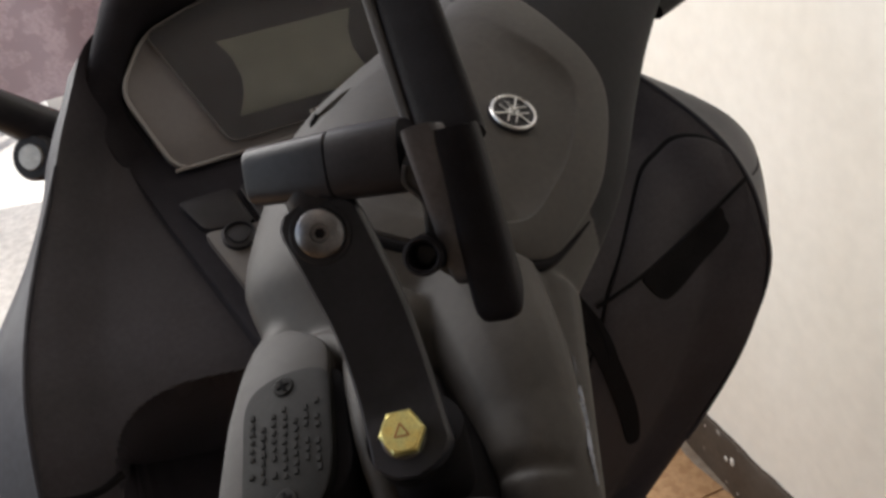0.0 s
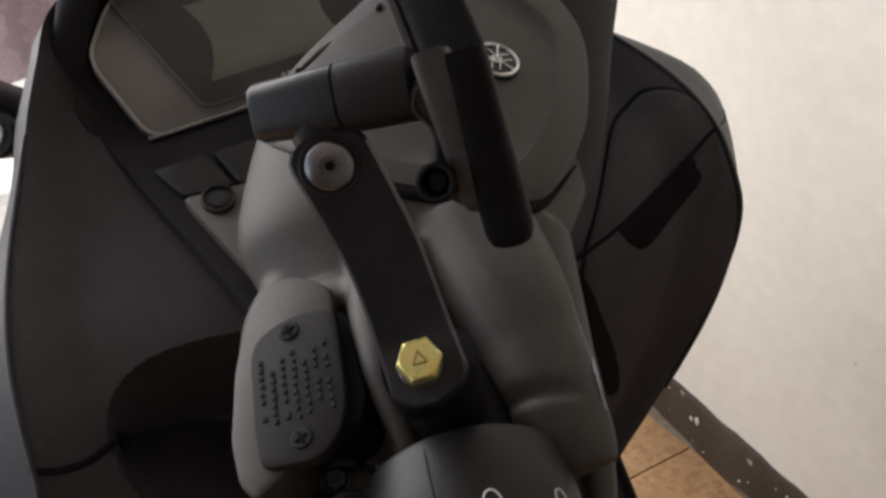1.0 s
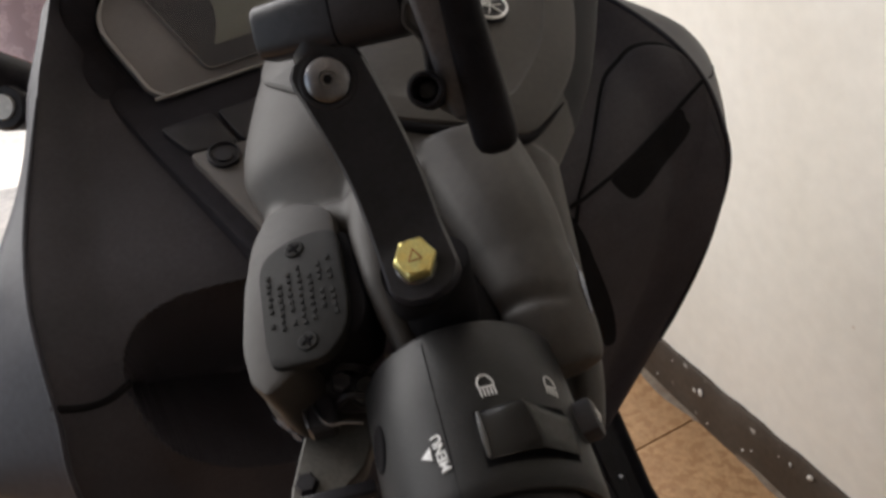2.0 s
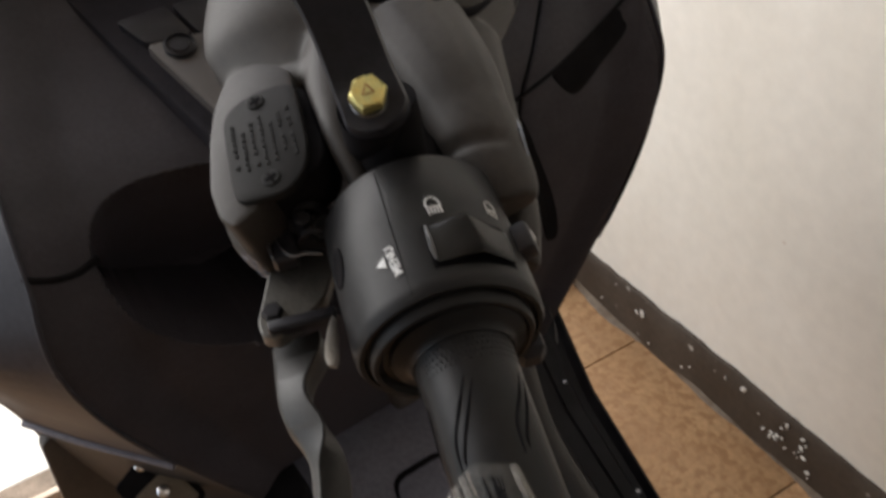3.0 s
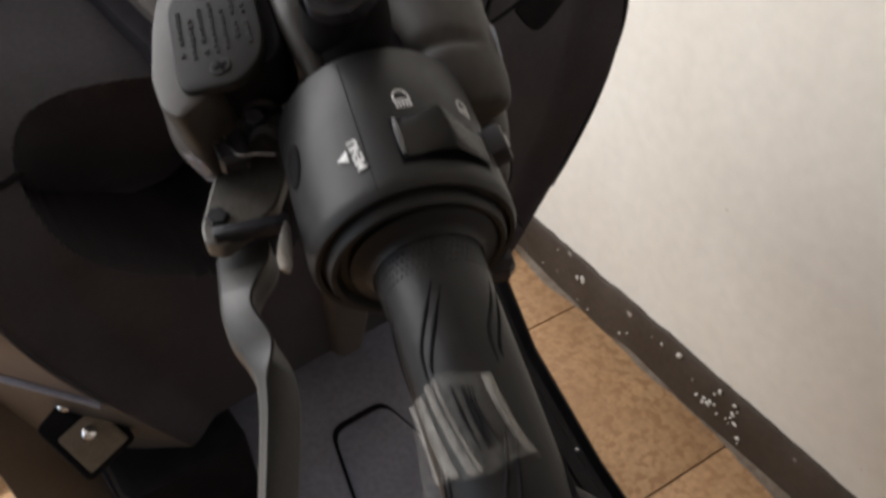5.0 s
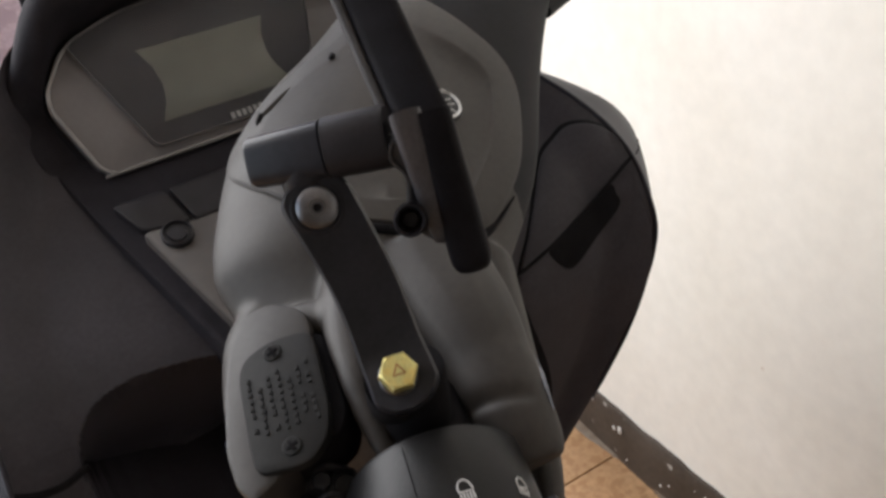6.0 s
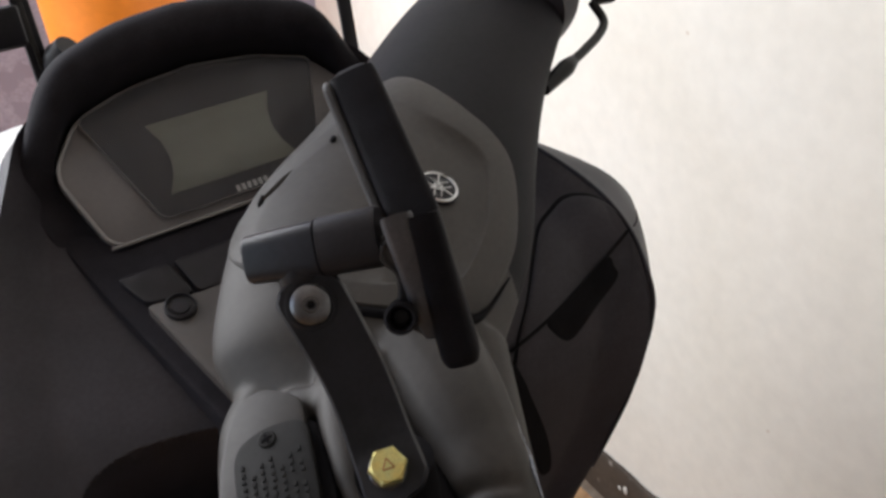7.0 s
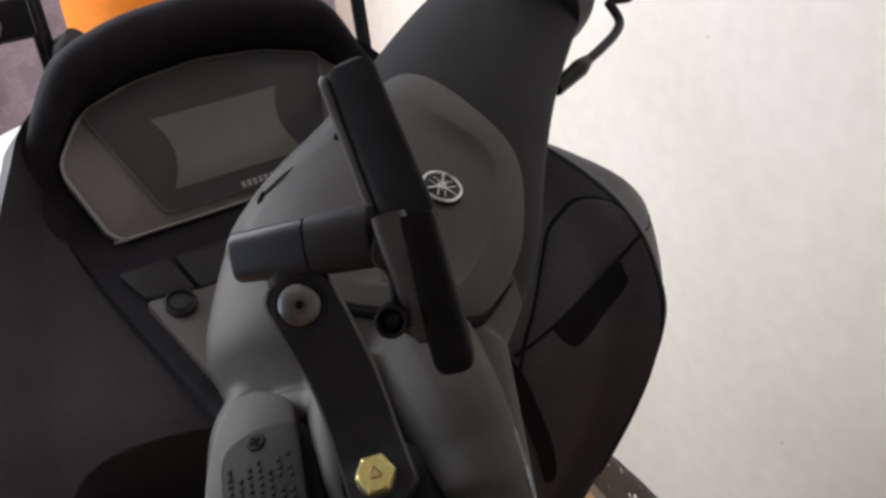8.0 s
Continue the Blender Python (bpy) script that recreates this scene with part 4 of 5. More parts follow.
a2, z2 = house_point((0.0629, 0.1305, 1.0848))
a3, z3 = house_point((0.0229, 0.1257, 1.0873))
a4, z4 = house_point((0.0728, 0.1228, 1.0722))
headlamp_symbol(a1, z1 + 0.001, 0.0068, 5)
headlamp_symbol(a2, z2 + 0.001, 0.0064, 4)
words("MENU", 0.0044, BAR @ house_frame(a3 + 1.0, z3 - 0.001, 0.0338, 96), WHITE, "menu_lettering", housing)
tri_m = house_frame(a3 - 6.0, z3, 0.0338, 90)
bar("arrow_mark", plate([Vector((-0.0022, -0.0012)), Vector((0.0022, -0.0012)), Vector((0.0, 0.0024))], 0.0004, 0.0001, tri_m), WHITE, housing, smooth=False)
# hole for the rear trigger: a raised dark disc as its shade, nothing cut
bm = lathe([(0.0, -0.006), (0.0044, -0.006), (0.0046, 0.0005), (0.0040, 0.0009), (0.0034, 0.0006), (0.0, 0.0006)], 24, (0, 0, 1), (0, 0, 0), squash=1.7)
bmesh.ops.transform(bm, matrix=house_frame(-67, 0.0275, 0.0334, -12), verts=bm.verts)
bar("trigger_hole_shade", bm, DEEP, housing)

# dip switch: a dark recess with a rocker whose wings rise to a ridge
rocker = bar("dip_switch", sheet(lambda a, q: on_house(-4 + 52 * a, 0.0025 + 0.0185 * q, 0.0336 + 0.0006 * math.sin(math.pi * q)), steps(0, 1, 20), steps(0, 1, 8), 0.0012), DEEP, housing, "black dip switch rocker")


def rocker_body():
    """Two hollow wings that rise to a slanting sharp ridge."""
    def fn(a, q):
        ar = 0.52 - 0.16 * q
        peak = 0.0036 + 0.0040 * q
        up = (a / ar) ** 1.5 if a < ar else ((1 - a) / (1 - ar)) ** 1.9
        end = 1 - 0.35 * abs(2 * q - 1) ** 8
        return on_house(-2 + 48 * a, 0.0040 + 0.0155 * q - 0.0030 * a * q, 0.0345 + (0.0008 + peak * up) * end)
    return sheet(fn, steps(0, 1, 50), steps(0, 1, 12), 0.0030)


GLOSSY = mat("worn_switch_plastic", (0.0125, 0.0120, 0.0120), 0.26, 0.0, 0.2, 90, 0.06, 900, spec=0.5)
bar("rocker", rocker_body(), GLOSSY, rocker)
bar("rocker_lip", tube([on_house(-2, z, 0.0356) for z in (0.0045, 0.009, 0.014, 0.0190)], [0.0006, 0.0011, 0.0011, 0.0006], 8, 4), GLOSSY, rocker)
hm = house_frame(a4 - 2, z4, 0.0325)
horn = bar("horn_button", box(0, 0, 0.003, 0.009, 0.012, 0.008, 0.0016, hm), BLACK, housing, "black horn button")
bar("horn_mark", box(0.0005, 0.001, 0.0072, 0.0040, 0.0014, 0.0005, 0.0001, hm), WHITE, horn)
bar("horn_mark", box(-0.001, -0.0016, 0.0072, 0.0024, 0.0012, 0.0005, 0.0001, hm), WHITE, horn)
bar("turn_switch", sheet(lambda a, t: on_house(100 - 6 * a, 0.014 - 0.026 * a, 0.0345 + 0.003 * math.sin(math.pi * a)) + Vector((0.001 * t, -0.004 * t, 0)), steps(0, 1, 16), steps(0, 1, 4), 0.0012), BLACK, housing, "turn signal slider")
bar("housing_foot", box(0.026, -0.018, 0.0, 0.012, 0.012, 0.020, 0.003), BLACK, housing)

# ---- rear brake: reservoir, bracket, lever ----
reservoir = bar("brake_reservoir", plate(rounded([(-0.0155, -0.026), (0.015, -0.022), (0.0195, -0.012), (0.0175, 0.026), (-0.004, 0.027), (-0.0165, 0.015)], 0.006, 5), 0.022, 0.002, RES @ Matrix.Translation((0, 0, -0.022))), DEEP, scooter, "black brake fluid reservoir")
cap = bar("reservoir_cap", plate(rounded([(-0.0158, -0.0285), (0.0035, -0.0312), (0.0115, -0.0235), (0.0142, -0.0120), (0.0148, 0.0215), (0.0090, 0.0248), (-0.0030, 0.0255), (-0.0135, 0.0215), (-0.0168, 0.0140), (-0.0170, -0.0180)], 0.005, 5), 0.005, 0.0012, RES), CAPM, reservoir, "dark cap with raised lettering and two screws")
for y in (-0.0225, 0.0193):
    sc = bar("screw", lathe([(0.0, -0.001), (0.0038, -0.001), (0.0038, 0.0004), (0.0032, 0.0009), (0.0, 0.0009)], 24, RES.to_3x3() @ Vector((0, 0, 1)), RES @ Vector((-0.0018, y, 0.0048))), CAPM, cap)
    for r in (20, 110):
        bar("screw_slot", box(0, 0, 0.0009, 0.0046, 0.0012, 0.0004, 0.0001, RES @ Matrix.Translation((-0.0018, y, 0.0050)) @ Matrix.Rotation(radians(r), 4, "Z")), DEEP, sc)
for j in range(7):      # lettering that cannot be read, as raised bars
    x = -0.0132 + j * 0.0038
    for i in range(9 - (j * 2) % 3):
        y = -0.0145 + 0.0007 * (j % 3) + i * 0.0031
        if (j in (2, 3) and not -0.0165 < y < 0.0135) or random.random() < 0.10:
            continue
        bar("cap_lettering", box(x + random.uniform(-0.0002, 0.0002), y, 0.0052, random.uniform(0.0012, 0.0016), random.uniform(0.0014, 0.0023), 0.0006, 0.0001, RES), CAPM, cap, smooth=False)

master = bar("master_cylinder", tube([(-0.058, -0.006, 0.072), (-0.046, -0.007, 0.068), (-0.036, -0.008, 0.064), (-0.030, -0.008, 0.062)], [0.0080, 0.0085, 0.0080, 0.0070], 20, 5), BLACK, scooter, "black brake master cylinder below the reservoir")
bar("hose_union", lathe([(0.0, -0.003), (0.0062, -0.003), (0.0066, 0.0), (0.0062, 0.003), (0.0046, 0.0034), (0.0042, 0.0022), (0.0, 0.0022)], 28, (0.15, 0.95, -0.3), (-0.0335, -0.002, 0.0600)), RUBBER, master, "round black hose union")
bar("union_bolt", lathe([(0.0, 0.0), (0.0040, 0.0), (0.0040, 0.0045), (0.0032, 0.0054), (0.0, 0.0054)], 6, (0.15, 0.95, -0.3), (-0.0420, -0.0005, 0.0630)), BRACKET, master)
bar("hose_clip", tube([(-0.047, -0.001, 0.067), (-0.041, 0.006, 0.066), (-0.035, 0.005, 0.065), (-0.031, -0.002, 0.066)], 0.0016, 8, 6), BLACK, master)
bar("hose_clip", tube([(-0.045, -0.004, 0.0575), (-0.040, 0.0015, 0.0570), (-0.034, 0.000, 0.0560), (-0.029, -0.006, 0.0570)], 0.0014, 8, 6), BLACK, master)
bar("stop_switch", box(-0.0505, -0.004, 0.0545, 0.010, 0.008, 0.014, 0.0015), BLACK, master)

LIP = [(-0.0630, 0.0, 0.083), (-0.060, 0.0, 0.0785), (-0.0555, 0.0, 0.068), (-0.0522, 0.0, 0.057), (-0.0500, 0.0, 0.0505), (-0.0470, 0.0, 0.048), (-0.0430, 0.0, 0.048), (-0.0370, 0.0, 0.046)]
bar("reservoir_lip", tube(LIP, 0.0006, 8, 6), STEEL, reservoir, "bright worn metal edge")
# the highlight on the arm's edge, added as a thin steel strip
bar("arm_edge_glint", tube([(-0.0580, 0.0, 0.0640), (-0.0560, 0.0, 0.0570), (-0.0550, 0.0, 0.0490)], [0.0003, 0.0009, 0.0004], 8, 5), STEEL, reservoir)
BRK = [(-0.0550, 0.0700), (-0.0617, 0.0506), (-0.0664, 0.0367), (-0.0660, 0.0300), (-0.0600, 0.0270), (-0.0480, 0.0340), (-0.0400, 0.0400), (-0.0335, 0.0540), (-0.0380, 0.0680)]
lever_plate = bar("lever_bracket", plate(rounded(BRK, 0.0022, 3), 0.008, 0.0008, basis((0, -0.0185, 0), (1, 0, 0), (0, 0, 1), (0, -1, 0))), CAST, scooter, "grey cast lever bracket")
bar("pivot_bolt", lathe([(0.0, 0.0), (0.0042, 0.0), (0.0042, 0.004), (0.0034, 0.005), (0.0, 0.005)], 6, (0, 1, 0), (-0.0604, -0.0205, 0.0385)), BLACK, lever_plate)
bar("bracket_lip", box(-0.050, -0.018, 0.031, 0.026, 0.006, 0.005, 0.001), BRACKET, lever_plate)


def lever():
    """A flat cast blade: broad at the pivot, notched behind it, then long and straight."""
    left = [(-0.0645, 0.0340), (-0.0655, 0.0200), (-0.0662, 0.0085), (-0.0645, -0.0010), (-0.0613, -0.0073), (-0.0586, -0.0169), (-0.0596, -0.0290), (-0.0618, -0.0414), (-0.0675, -0.0709), (-0.0725, -0.0917), (-0.0795, -0.1200), (-0.0830, -0.1340)]
    right = [(-0.0755, -0.1360), (-0.0712, -0.1210), (-0.0630, -0.0929), (-0.0551, -0.0647), (-0.0480, -0.0340), (-0.0458, -0.0220), (-0.0468, -0.0110), (-0.0520, 0.0017), (-0.0548, 0.0090), (-0.0525, 0.0160), (-0.0440, 0.0256), (-0.0430, 0.0360)]
    lo = smooth_table([(z, x) for x, z in reversed(left)], 2)
    hi = smooth_table([(z, x) for x, z in right], 2)
    rings = []
    for i in range(70):
        z = 0.033 - 0.168 * i / 69
        xl, xr = table(lo, z)[0], table(hi, z)[0]
        m = 0.27 + 0.60 * ease((z + 0.022) / 0.020)      # the ridge between the pale and the dark face
        xm = xl + (xr - xl) * m
        d = -0.001 * (i > 66)
        rings.append([Vector(p) for p in ((xl, -0.043, z), (xl, -0.0345 + d, z), (xl + 0.0012, -0.0325 + d, z), (xm, -0.0285 + d, z), (xm + 0.0010, -0.0289 + d, z), (xr - 0.0012, -0.0380 + d, z), (xr, -0.0395, z), (xr, -0.0430, z))])
    bm = bmesh.new()
    add_rings(bm, rings)
    return bm


bar("brake_lever", lever(), BLADE, scooter, "grey metal rear brake lever")
bar("lever_stop", tube([(-0.0385, -0.006, 0.020), (-0.0400, 0.000, 0.010), (-0.0415, 0.004, 0.002), (-0.0425, 0.005, -0.005)], [0.0008, 0.0014, 0.0014, 0.0007], 8, 6, 2.6), PALEM, scooter, "pale metal lever stop strip")

# clamp and mirror boss under the phone holder
bar("bar_clamp", lathe([(0.0, 0.054), (0.017, 0.054), (0.019, 0.058), (0.019, 0.080), (0.016, 0.095), (0.0, 0.095)], 32), DEEP, scooter, "black handlebar clamp")
bar("handlebar_tube", lathe([(0.0, -0.118), (0.011, -0.118), (0.011, 0.20), (0.0, 0.20)], 24), BLACK, scooter)
bar("mirror_mount", lathe([(0.0, 0.0), (0.0135, 0.0), (0.0125, 0.030), (0.0112, 0.044), (0.0, 0.044)], 28, (0, 1, 0.1), (-0.003, 0.0, 0.068)), DEEP, scooter, "threaded mirror boss, black")

# ---- phone holder ----
phone_holder = tagged(new("phone_holder"), "empty black phone clamp bolted to the handlebar on a bent arm", "phone holder")
phone_holder.matrix_world = BARW @ Matrix.Translation((-0.009, 0.045, 0.066))
PINV = phone_holder.matrix_world.inverted()


def mount(name, bm, material, parent=None, label="", smooth=True):
    """A part of the phone holder, given in the bar's frame."""
    bmesh.ops.transform(bm, matrix=PINV @ BARW, verts=bm.verts)
    return part(name, bm, material, parent or phone_holder, label, smooth)


CB, CP = Vector((-0.0093, 0.0480, 0.0661)), Vector((-0.0231, 0.0928, 0.1079))
EYE_N = Vector((-0.22, 0.66, -0.72)).normalized()
BN = Vector((-0.06, 0.93, -0.36)).normalized()
AX = (CP - CB).normalized()
AN = (Vector((-0.12, 0.80, -0.55)) - AX * AX.dot(Vector((-0.12, 0.80, -0.55)))).normalized()
AS = AX.cross(AN).normalized()


def arm_body():
    """A strap that leaves the bolt flat and bends up to the pivot, with round ends."""
    b0 = (AX - BN * AX.dot(BN)).normalized()
    pts = spline([CB - b0 * 0.0115, CB, CB + b0 * 0.013 + BN * 0.0005, CB.lerp(CP, 0.55) + AN * -0.0035, CB.lerp(CP, 0.82) - AN * 0.001, CP + AX * 0.0105], 8)
    total = sum((b - a).length for a, b in zip(pts, pts[1:]))
    bm = bmesh.new()
    rings, s, shift = [], 0.0, 0.0032 * math.copysign(1, AS.x)
    for i, c in enumerate(pts):
        if i:
            s += (c - pts[i - 1]).length
        tg = (pts[min(i + 1, len(pts) - 1)] - pts[max(i - 1, 0)]).normalized()
        n = AS.cross(tg).normalized()
        if n.dot(AN) < 0:
            n = -n
        q = min(s, total - s)
        w = 0.0120 * math.sqrt(max(0.0, 1 - (1 - min(1, q / 0.0115)) ** 2)) + 0.0009
        w = min(w, 0.0120 - 0.0008 * math.sin(math.pi * s / total))
        h = 0.0036
        c = c + AS * (shift * math.sin(math.pi * s / total))
        rings.append([c + AS * x + n * y for x, y in ((-w, -h), (-w, h * 0.5), (-w + 0.0010, h), (w - 0.0010, h), (w, h * 0.5), (w, -h))])
    add_rings(bm, rings)
    return bm


mount("arm", arm_body(), BRACKET, None, "black painted flat steel arm")
mount("spacer", lathe([(0.0, -0.030), (0.0118, -0.030), (0.0118, -0.003), (0.0, -0.003)], 28, BN, CB), DEEP)
bolt = mount("hex_bolt", lathe([(0.0, 0.0025), (0.0066, 0.0025), (0.0067, 0.0038), (0.0062, 0.0045), (0.0, 0.0045)], 32, BN, CB), STEEL, None, "yellow zinc plated hex bolt")
hexm = basis(CB + BN * 0.0048, AS, BN.cross(AS), BN) @ Matrix.Rotation(radians(8), 4, "Z")
mount("bolt_head", plate([Vector((0.0068 * math.cos(radians(60 * k)), 0.0068 * math.sin(radians(60 * k)))) for k in range(6)], 0.0060, 0.0015, hexm), ZINC, bolt, smooth=False)
mount("bolt_face", lathe([(0.0, 0.0), (0.0056, 0.0), (0.0053, 0.0005), (0.0, 0.0006)], 28, BN, CB + BN * 0.0106), ZINC, bolt)
MARK = mat("stamped_mark", (0.36, 0.17, 0.07), 0.5, 0.6, 0.1, 90)
for a, x, y in ((60, -0.0010, 0.0004), (-60, 0.0010, 0.0004), (0, 0.0, -0.0014)):
    mount("stamp", box(0, 0, 0.0066, 0.0042, 0.0005, 0.0003, 0.0001, hexm @ Matrix.Translation((x, y, 0)) @ Matrix.Rotation(radians(a), 4, "Z")), MARK, bolt)
knuckle = mount("pivot_knuckle", lathe([(0.0, -0.012), (0.0100, -0.012), (0.0102, -0.004), (0.0102, 0.0015), (0.0095, 0.0028), (0.0, 0.0028)], 32, AN, CP), BRACKET)
mount("knuckle_ring", lathe([(0.0070, 0.0026), (0.0088, 0.0026), (0.0089, 0.0032), (0.0084, 0.0036), (0.0074, 0.0036), (0.0070, 0.0032), (0.0070, 0.0026)], 40, AN, CP, cap=False), BRACKET, knuckle)
screw = mount("pivot_screw", lathe([(0.0, 0.0025), (0.0070, 0.0025), (0.0068, 0.0044), (0.0056, 0.0054), (0.0026, 0.0058), (0.0023, 0.0044), (0.0, 0.0044)], 32, AN, CP), STEEL, None, "button head steel screw with hex socket")
mount("hex_socket", lathe([(0.0, 0.0), (0.0016, 0.0), (0.0014, 0.0005), (0.0, 0.0003)], 6, AN, CP + AN * 0.0045), DEEP, screw)
# cross cylinder
C0, C1 = Vector((-0.040, 0.100, 0.127)), Vector((0.004, 0.111, 0.114))
cd = (C1 - C0).normalized()
CL = (C1 - C0).length
cn = (EYE_N - cd * cd.dot(EYE_N)).normalized()
cs = cd.cross(cn)


def barrel(rows, soft):
    """A barrel of rounded square section about the cross axis; rows of (half width, distance)."""
    bm = bmesh.new()
    rings = []
    for w, d in rows:
        ring = []
        for q in range(36):
            co, si = math.cos(2 * math.pi * q / 36), math.sin(2 * math.pi * q / 36)
            ring.append(C0 + cd * d + cs * (w * math.copysign(abs(co) ** soft, co)) + cn * (w * math.copysign(abs(si) ** soft, si)))
        rings.append(ring)
    add_rings(bm, rings)
    return bm


joint = mount("joint_barrel", barrel([(0.0064, 0.0), (0.0078, 0.0006), (0.0084, 0.0018), (0.0094, CL * 0.55), (0.0088, CL * 0.56)], 0.55), BRACKET, None, "black ball joint barrel")
mount("joint_collar", barrel([(0.0090, CL * 0.562), (0.0100, CL * 0.57), (0.0103, CL * 0.97), (0.0096, CL), (0.0080, CL * 1.005)], 0.75), BLACK)
elbow = C0.lerp(C1, 0.36)
mount("joint_elbow", tube([elbow, elbow.lerp(CP, 0.30) - AN * 0.001, elbow.lerp(CP, 0.58) - AN * 0.0060], [0.0078, 0.0088, 0.0090], 24, 6), BRACKET, joint)
# jaw: a half round rail, and the padded upper jaw behind it
JT, JB = Vector((0.0150, 0.1225, 0.1085)), Vector((0.0240, 0.070, 0.0885))


def rail(a, b, w, h, name, material, round_end=0.5, label="", taper=1.0, parent=None, notch=0.0, soft=0.7, slant=0.0):
    ax = (b - a).normalized()
    n = (EYE_N - ax * ax.dot(EYE_N)).normalized()
    side = ax.cross(n)
    L = (b - a).length
    rings = []
    for i in range(25):
        t = i / 24
        k = 1.0
        if t > 1 - 0.18 * round_end:
            k = math.sqrt(max(0.02, 1 - ((t - (1 - 0.18 * round_end)) / (0.18 * round_end)) ** 2))
        if t < 0.03:
            k = 0.93
        kk = (1 - (1 - taper) * t) * (0.45 + 0.55 * k)
        c = a + ax * (L * t)
        ring = []
        for q in range(20):
            an = 2 * math.pi * q / 20
            co, si = math.cos(an), math.sin(an)
            dip = ax * ((notch * (1 - abs(co) ** 3) - slant * si) * max(0.0, 1 - t / 0.14))
            ring.append(c + dip + side * (w * kk * math.copysign(abs(co) ** soft, co)) + n * (h * kk * math.copysign(abs(si) ** soft, si)))
        rings.append(ring)
    bm = bmesh.new()
    add_rings(bm, rings)
    return mount(name, bm, material, parent, label)


rail(JT + Vector((0.0012, 0, 0)), JB, 0.0060, 0.0088, "lower_jaw", FOAM, 0.7, "black rubber faced clamp jaw", 1.22, notch=0.003, soft=0.55, slant=0.006)
UT, UB = Vector((0.0085, 0.136, 0.176)), Vector((0.0175, 0.1085, 0.1195))
rail(UB, UT, 0.0090, 0.0060, "jaw_pad", FOAM, 0.35, "flat black rubber pad", soft=0.45)
off = Vector((-0.0100, 0.000, 0.001))
rail(UB + off + Vector((0, -0.004, 0.004)), UT + off * 0.9 + Vector((0, -0.004, -0.002)), 0.0022, 0.0070, "upper_jaw", WEB, 0.5, "grey clamp back plate")
jx = (JB - JT).normalized()
jn = (EYE_N - jx * jx.dot(EYE_N)).normalized()
js = jx.cross(jn)
if js.x > 0:
    js = -js
webm = basis(JT + jn * -0.004, js, jx, jn)
web = mount("jaw_web", plate(rounded([(0.002, 0.003), (0.0145, 0.005), (0.0165, 0.011), (0.0125, 0.018), (0.0140, 0.026), (0.0170, 0.034), (0.0125, 0.041), (0.006, 0.046), (0.002, 0.056)], 0.003, 3), 0.0065, 0.0012, webm), WEB, None, "grey moulded jaw web")
mount("web_rib", tube([webm @ Vector(p) for p in ((0.0135, 0.006, 0.0066), (0.0152, 0.011, 0.0066), (0.0118, 0.018, 0.0066), (0.0130, 0.026, 0.0066))], 0.0008, 8, 5), WEB, web)
FRAMEM = mat("grey_clamp_frame", (0.052, 0.049, 0.053), 0.5, 0.0, 0.15, 60, 0.08, 900, spec=0.3)
rail(JT + js * 0.0070 - jn * 0.0002 - jx * 0.0015, JT.lerp(JB, 0.78) + js * 0.0058 - jn * 0.0016, 0.0052, 0.0084, "jaw_side", FRAMEM, 0.8, "grey side of the clamp jaw", 1.0, notch=0.002, soft=0.5, slant=0.006)
h0 = Vector((0.0035, 0.0955, 0.0905))
boss = mount("jaw_boss", lathe([(0.0, -0.010), (0.0056, -0.010), (0.0054, 0.002), (0.0046, 0.0028), (0.0040, 0.0024), (0.0038, -0.005), (0.0, -0.005)], 28, EYE_N, h0), FOAM, web)
mount("jaw_screw", lathe([(0.0, -0.005), (0.0026, -0.005), (0.0024, -0.0032), (0.0, -0.003)], 20, EYE_N, h0), BLACK, boss)

# ---- tunnel, footboards ----
TUN = [(0.56, 0.150, 0.66), (0.46, 0.150, 0.640), (0.38, 0.135, 0.615), (0.30, 0.112, 0.600), (0.22, 0.098, 0.592), (0.16, 0.112, 0.590), (0.10, 0.158, 0.592), (0.05, 0.190, 0.600)]


def tunnel():
    rings = []
    for v in steps(0.56, 0.05, 50):
        hw, zt = table(TUN[::-1], v)
        ring = []
        for k in range(41):
            a = math.pi * k / 40
            c, s = math.cos(a), math.sin(a)
            x = -hw * math.copysign(abs(c) ** 0.55, c)
            ring.append(Vector((x, v, zt - 0.10 + 0.10 * abs(s) ** 0.5)))
        ring = [Vector((-hw - 0.02, v, 0.30))] + ring + [Vector((hw + 0.02, v, 0.30))]
        rings.append(ring)
    bm = bmesh.new()
    add_rings(bm, rings)
    return bm


TUN = sorted(smooth_table(TUN, 2), reverse=True)
tun = part("centre_tunnel", tunnel(), BLUEGREY, scooter, "grey plastic centre tunnel")


def tunnel_top(u, v, lift):
    hw, zt = table(TUN[::-1], v)
    c = min(0.999, abs(u) / hw) ** (1 / 0.55)
    return Vector((u, v, zt - 0.10 + 0.10 * max(0, 1 - c * c) ** 0.25 + lift))


def tunnel_patch(half, name, material, parent, rows, label=""):
    loop = rounded(mirrored(half), 0.012, 4)
    c = Vector((0, sum(p.y for p in loop) / len(loop)))
    bm = bmesh.new()
    add_rings(bm, [[tunnel_top(c.x + (p.x - c.x) * r, c.y + (p.y - c.y) * r, o) for p in loop] for r, o in rows])
    return part(name, bm, material, parent, label)


FL = [(-0.026, 0.372), (-0.046, 0.292), (-0.042, 0.195), (-0.040, 0.10)]
tunnel_patch(FL, "lid_gap", DEEP, tun, ((1.06, -0.004), (1.05, 0.0006), (0.9, 0.0006)))
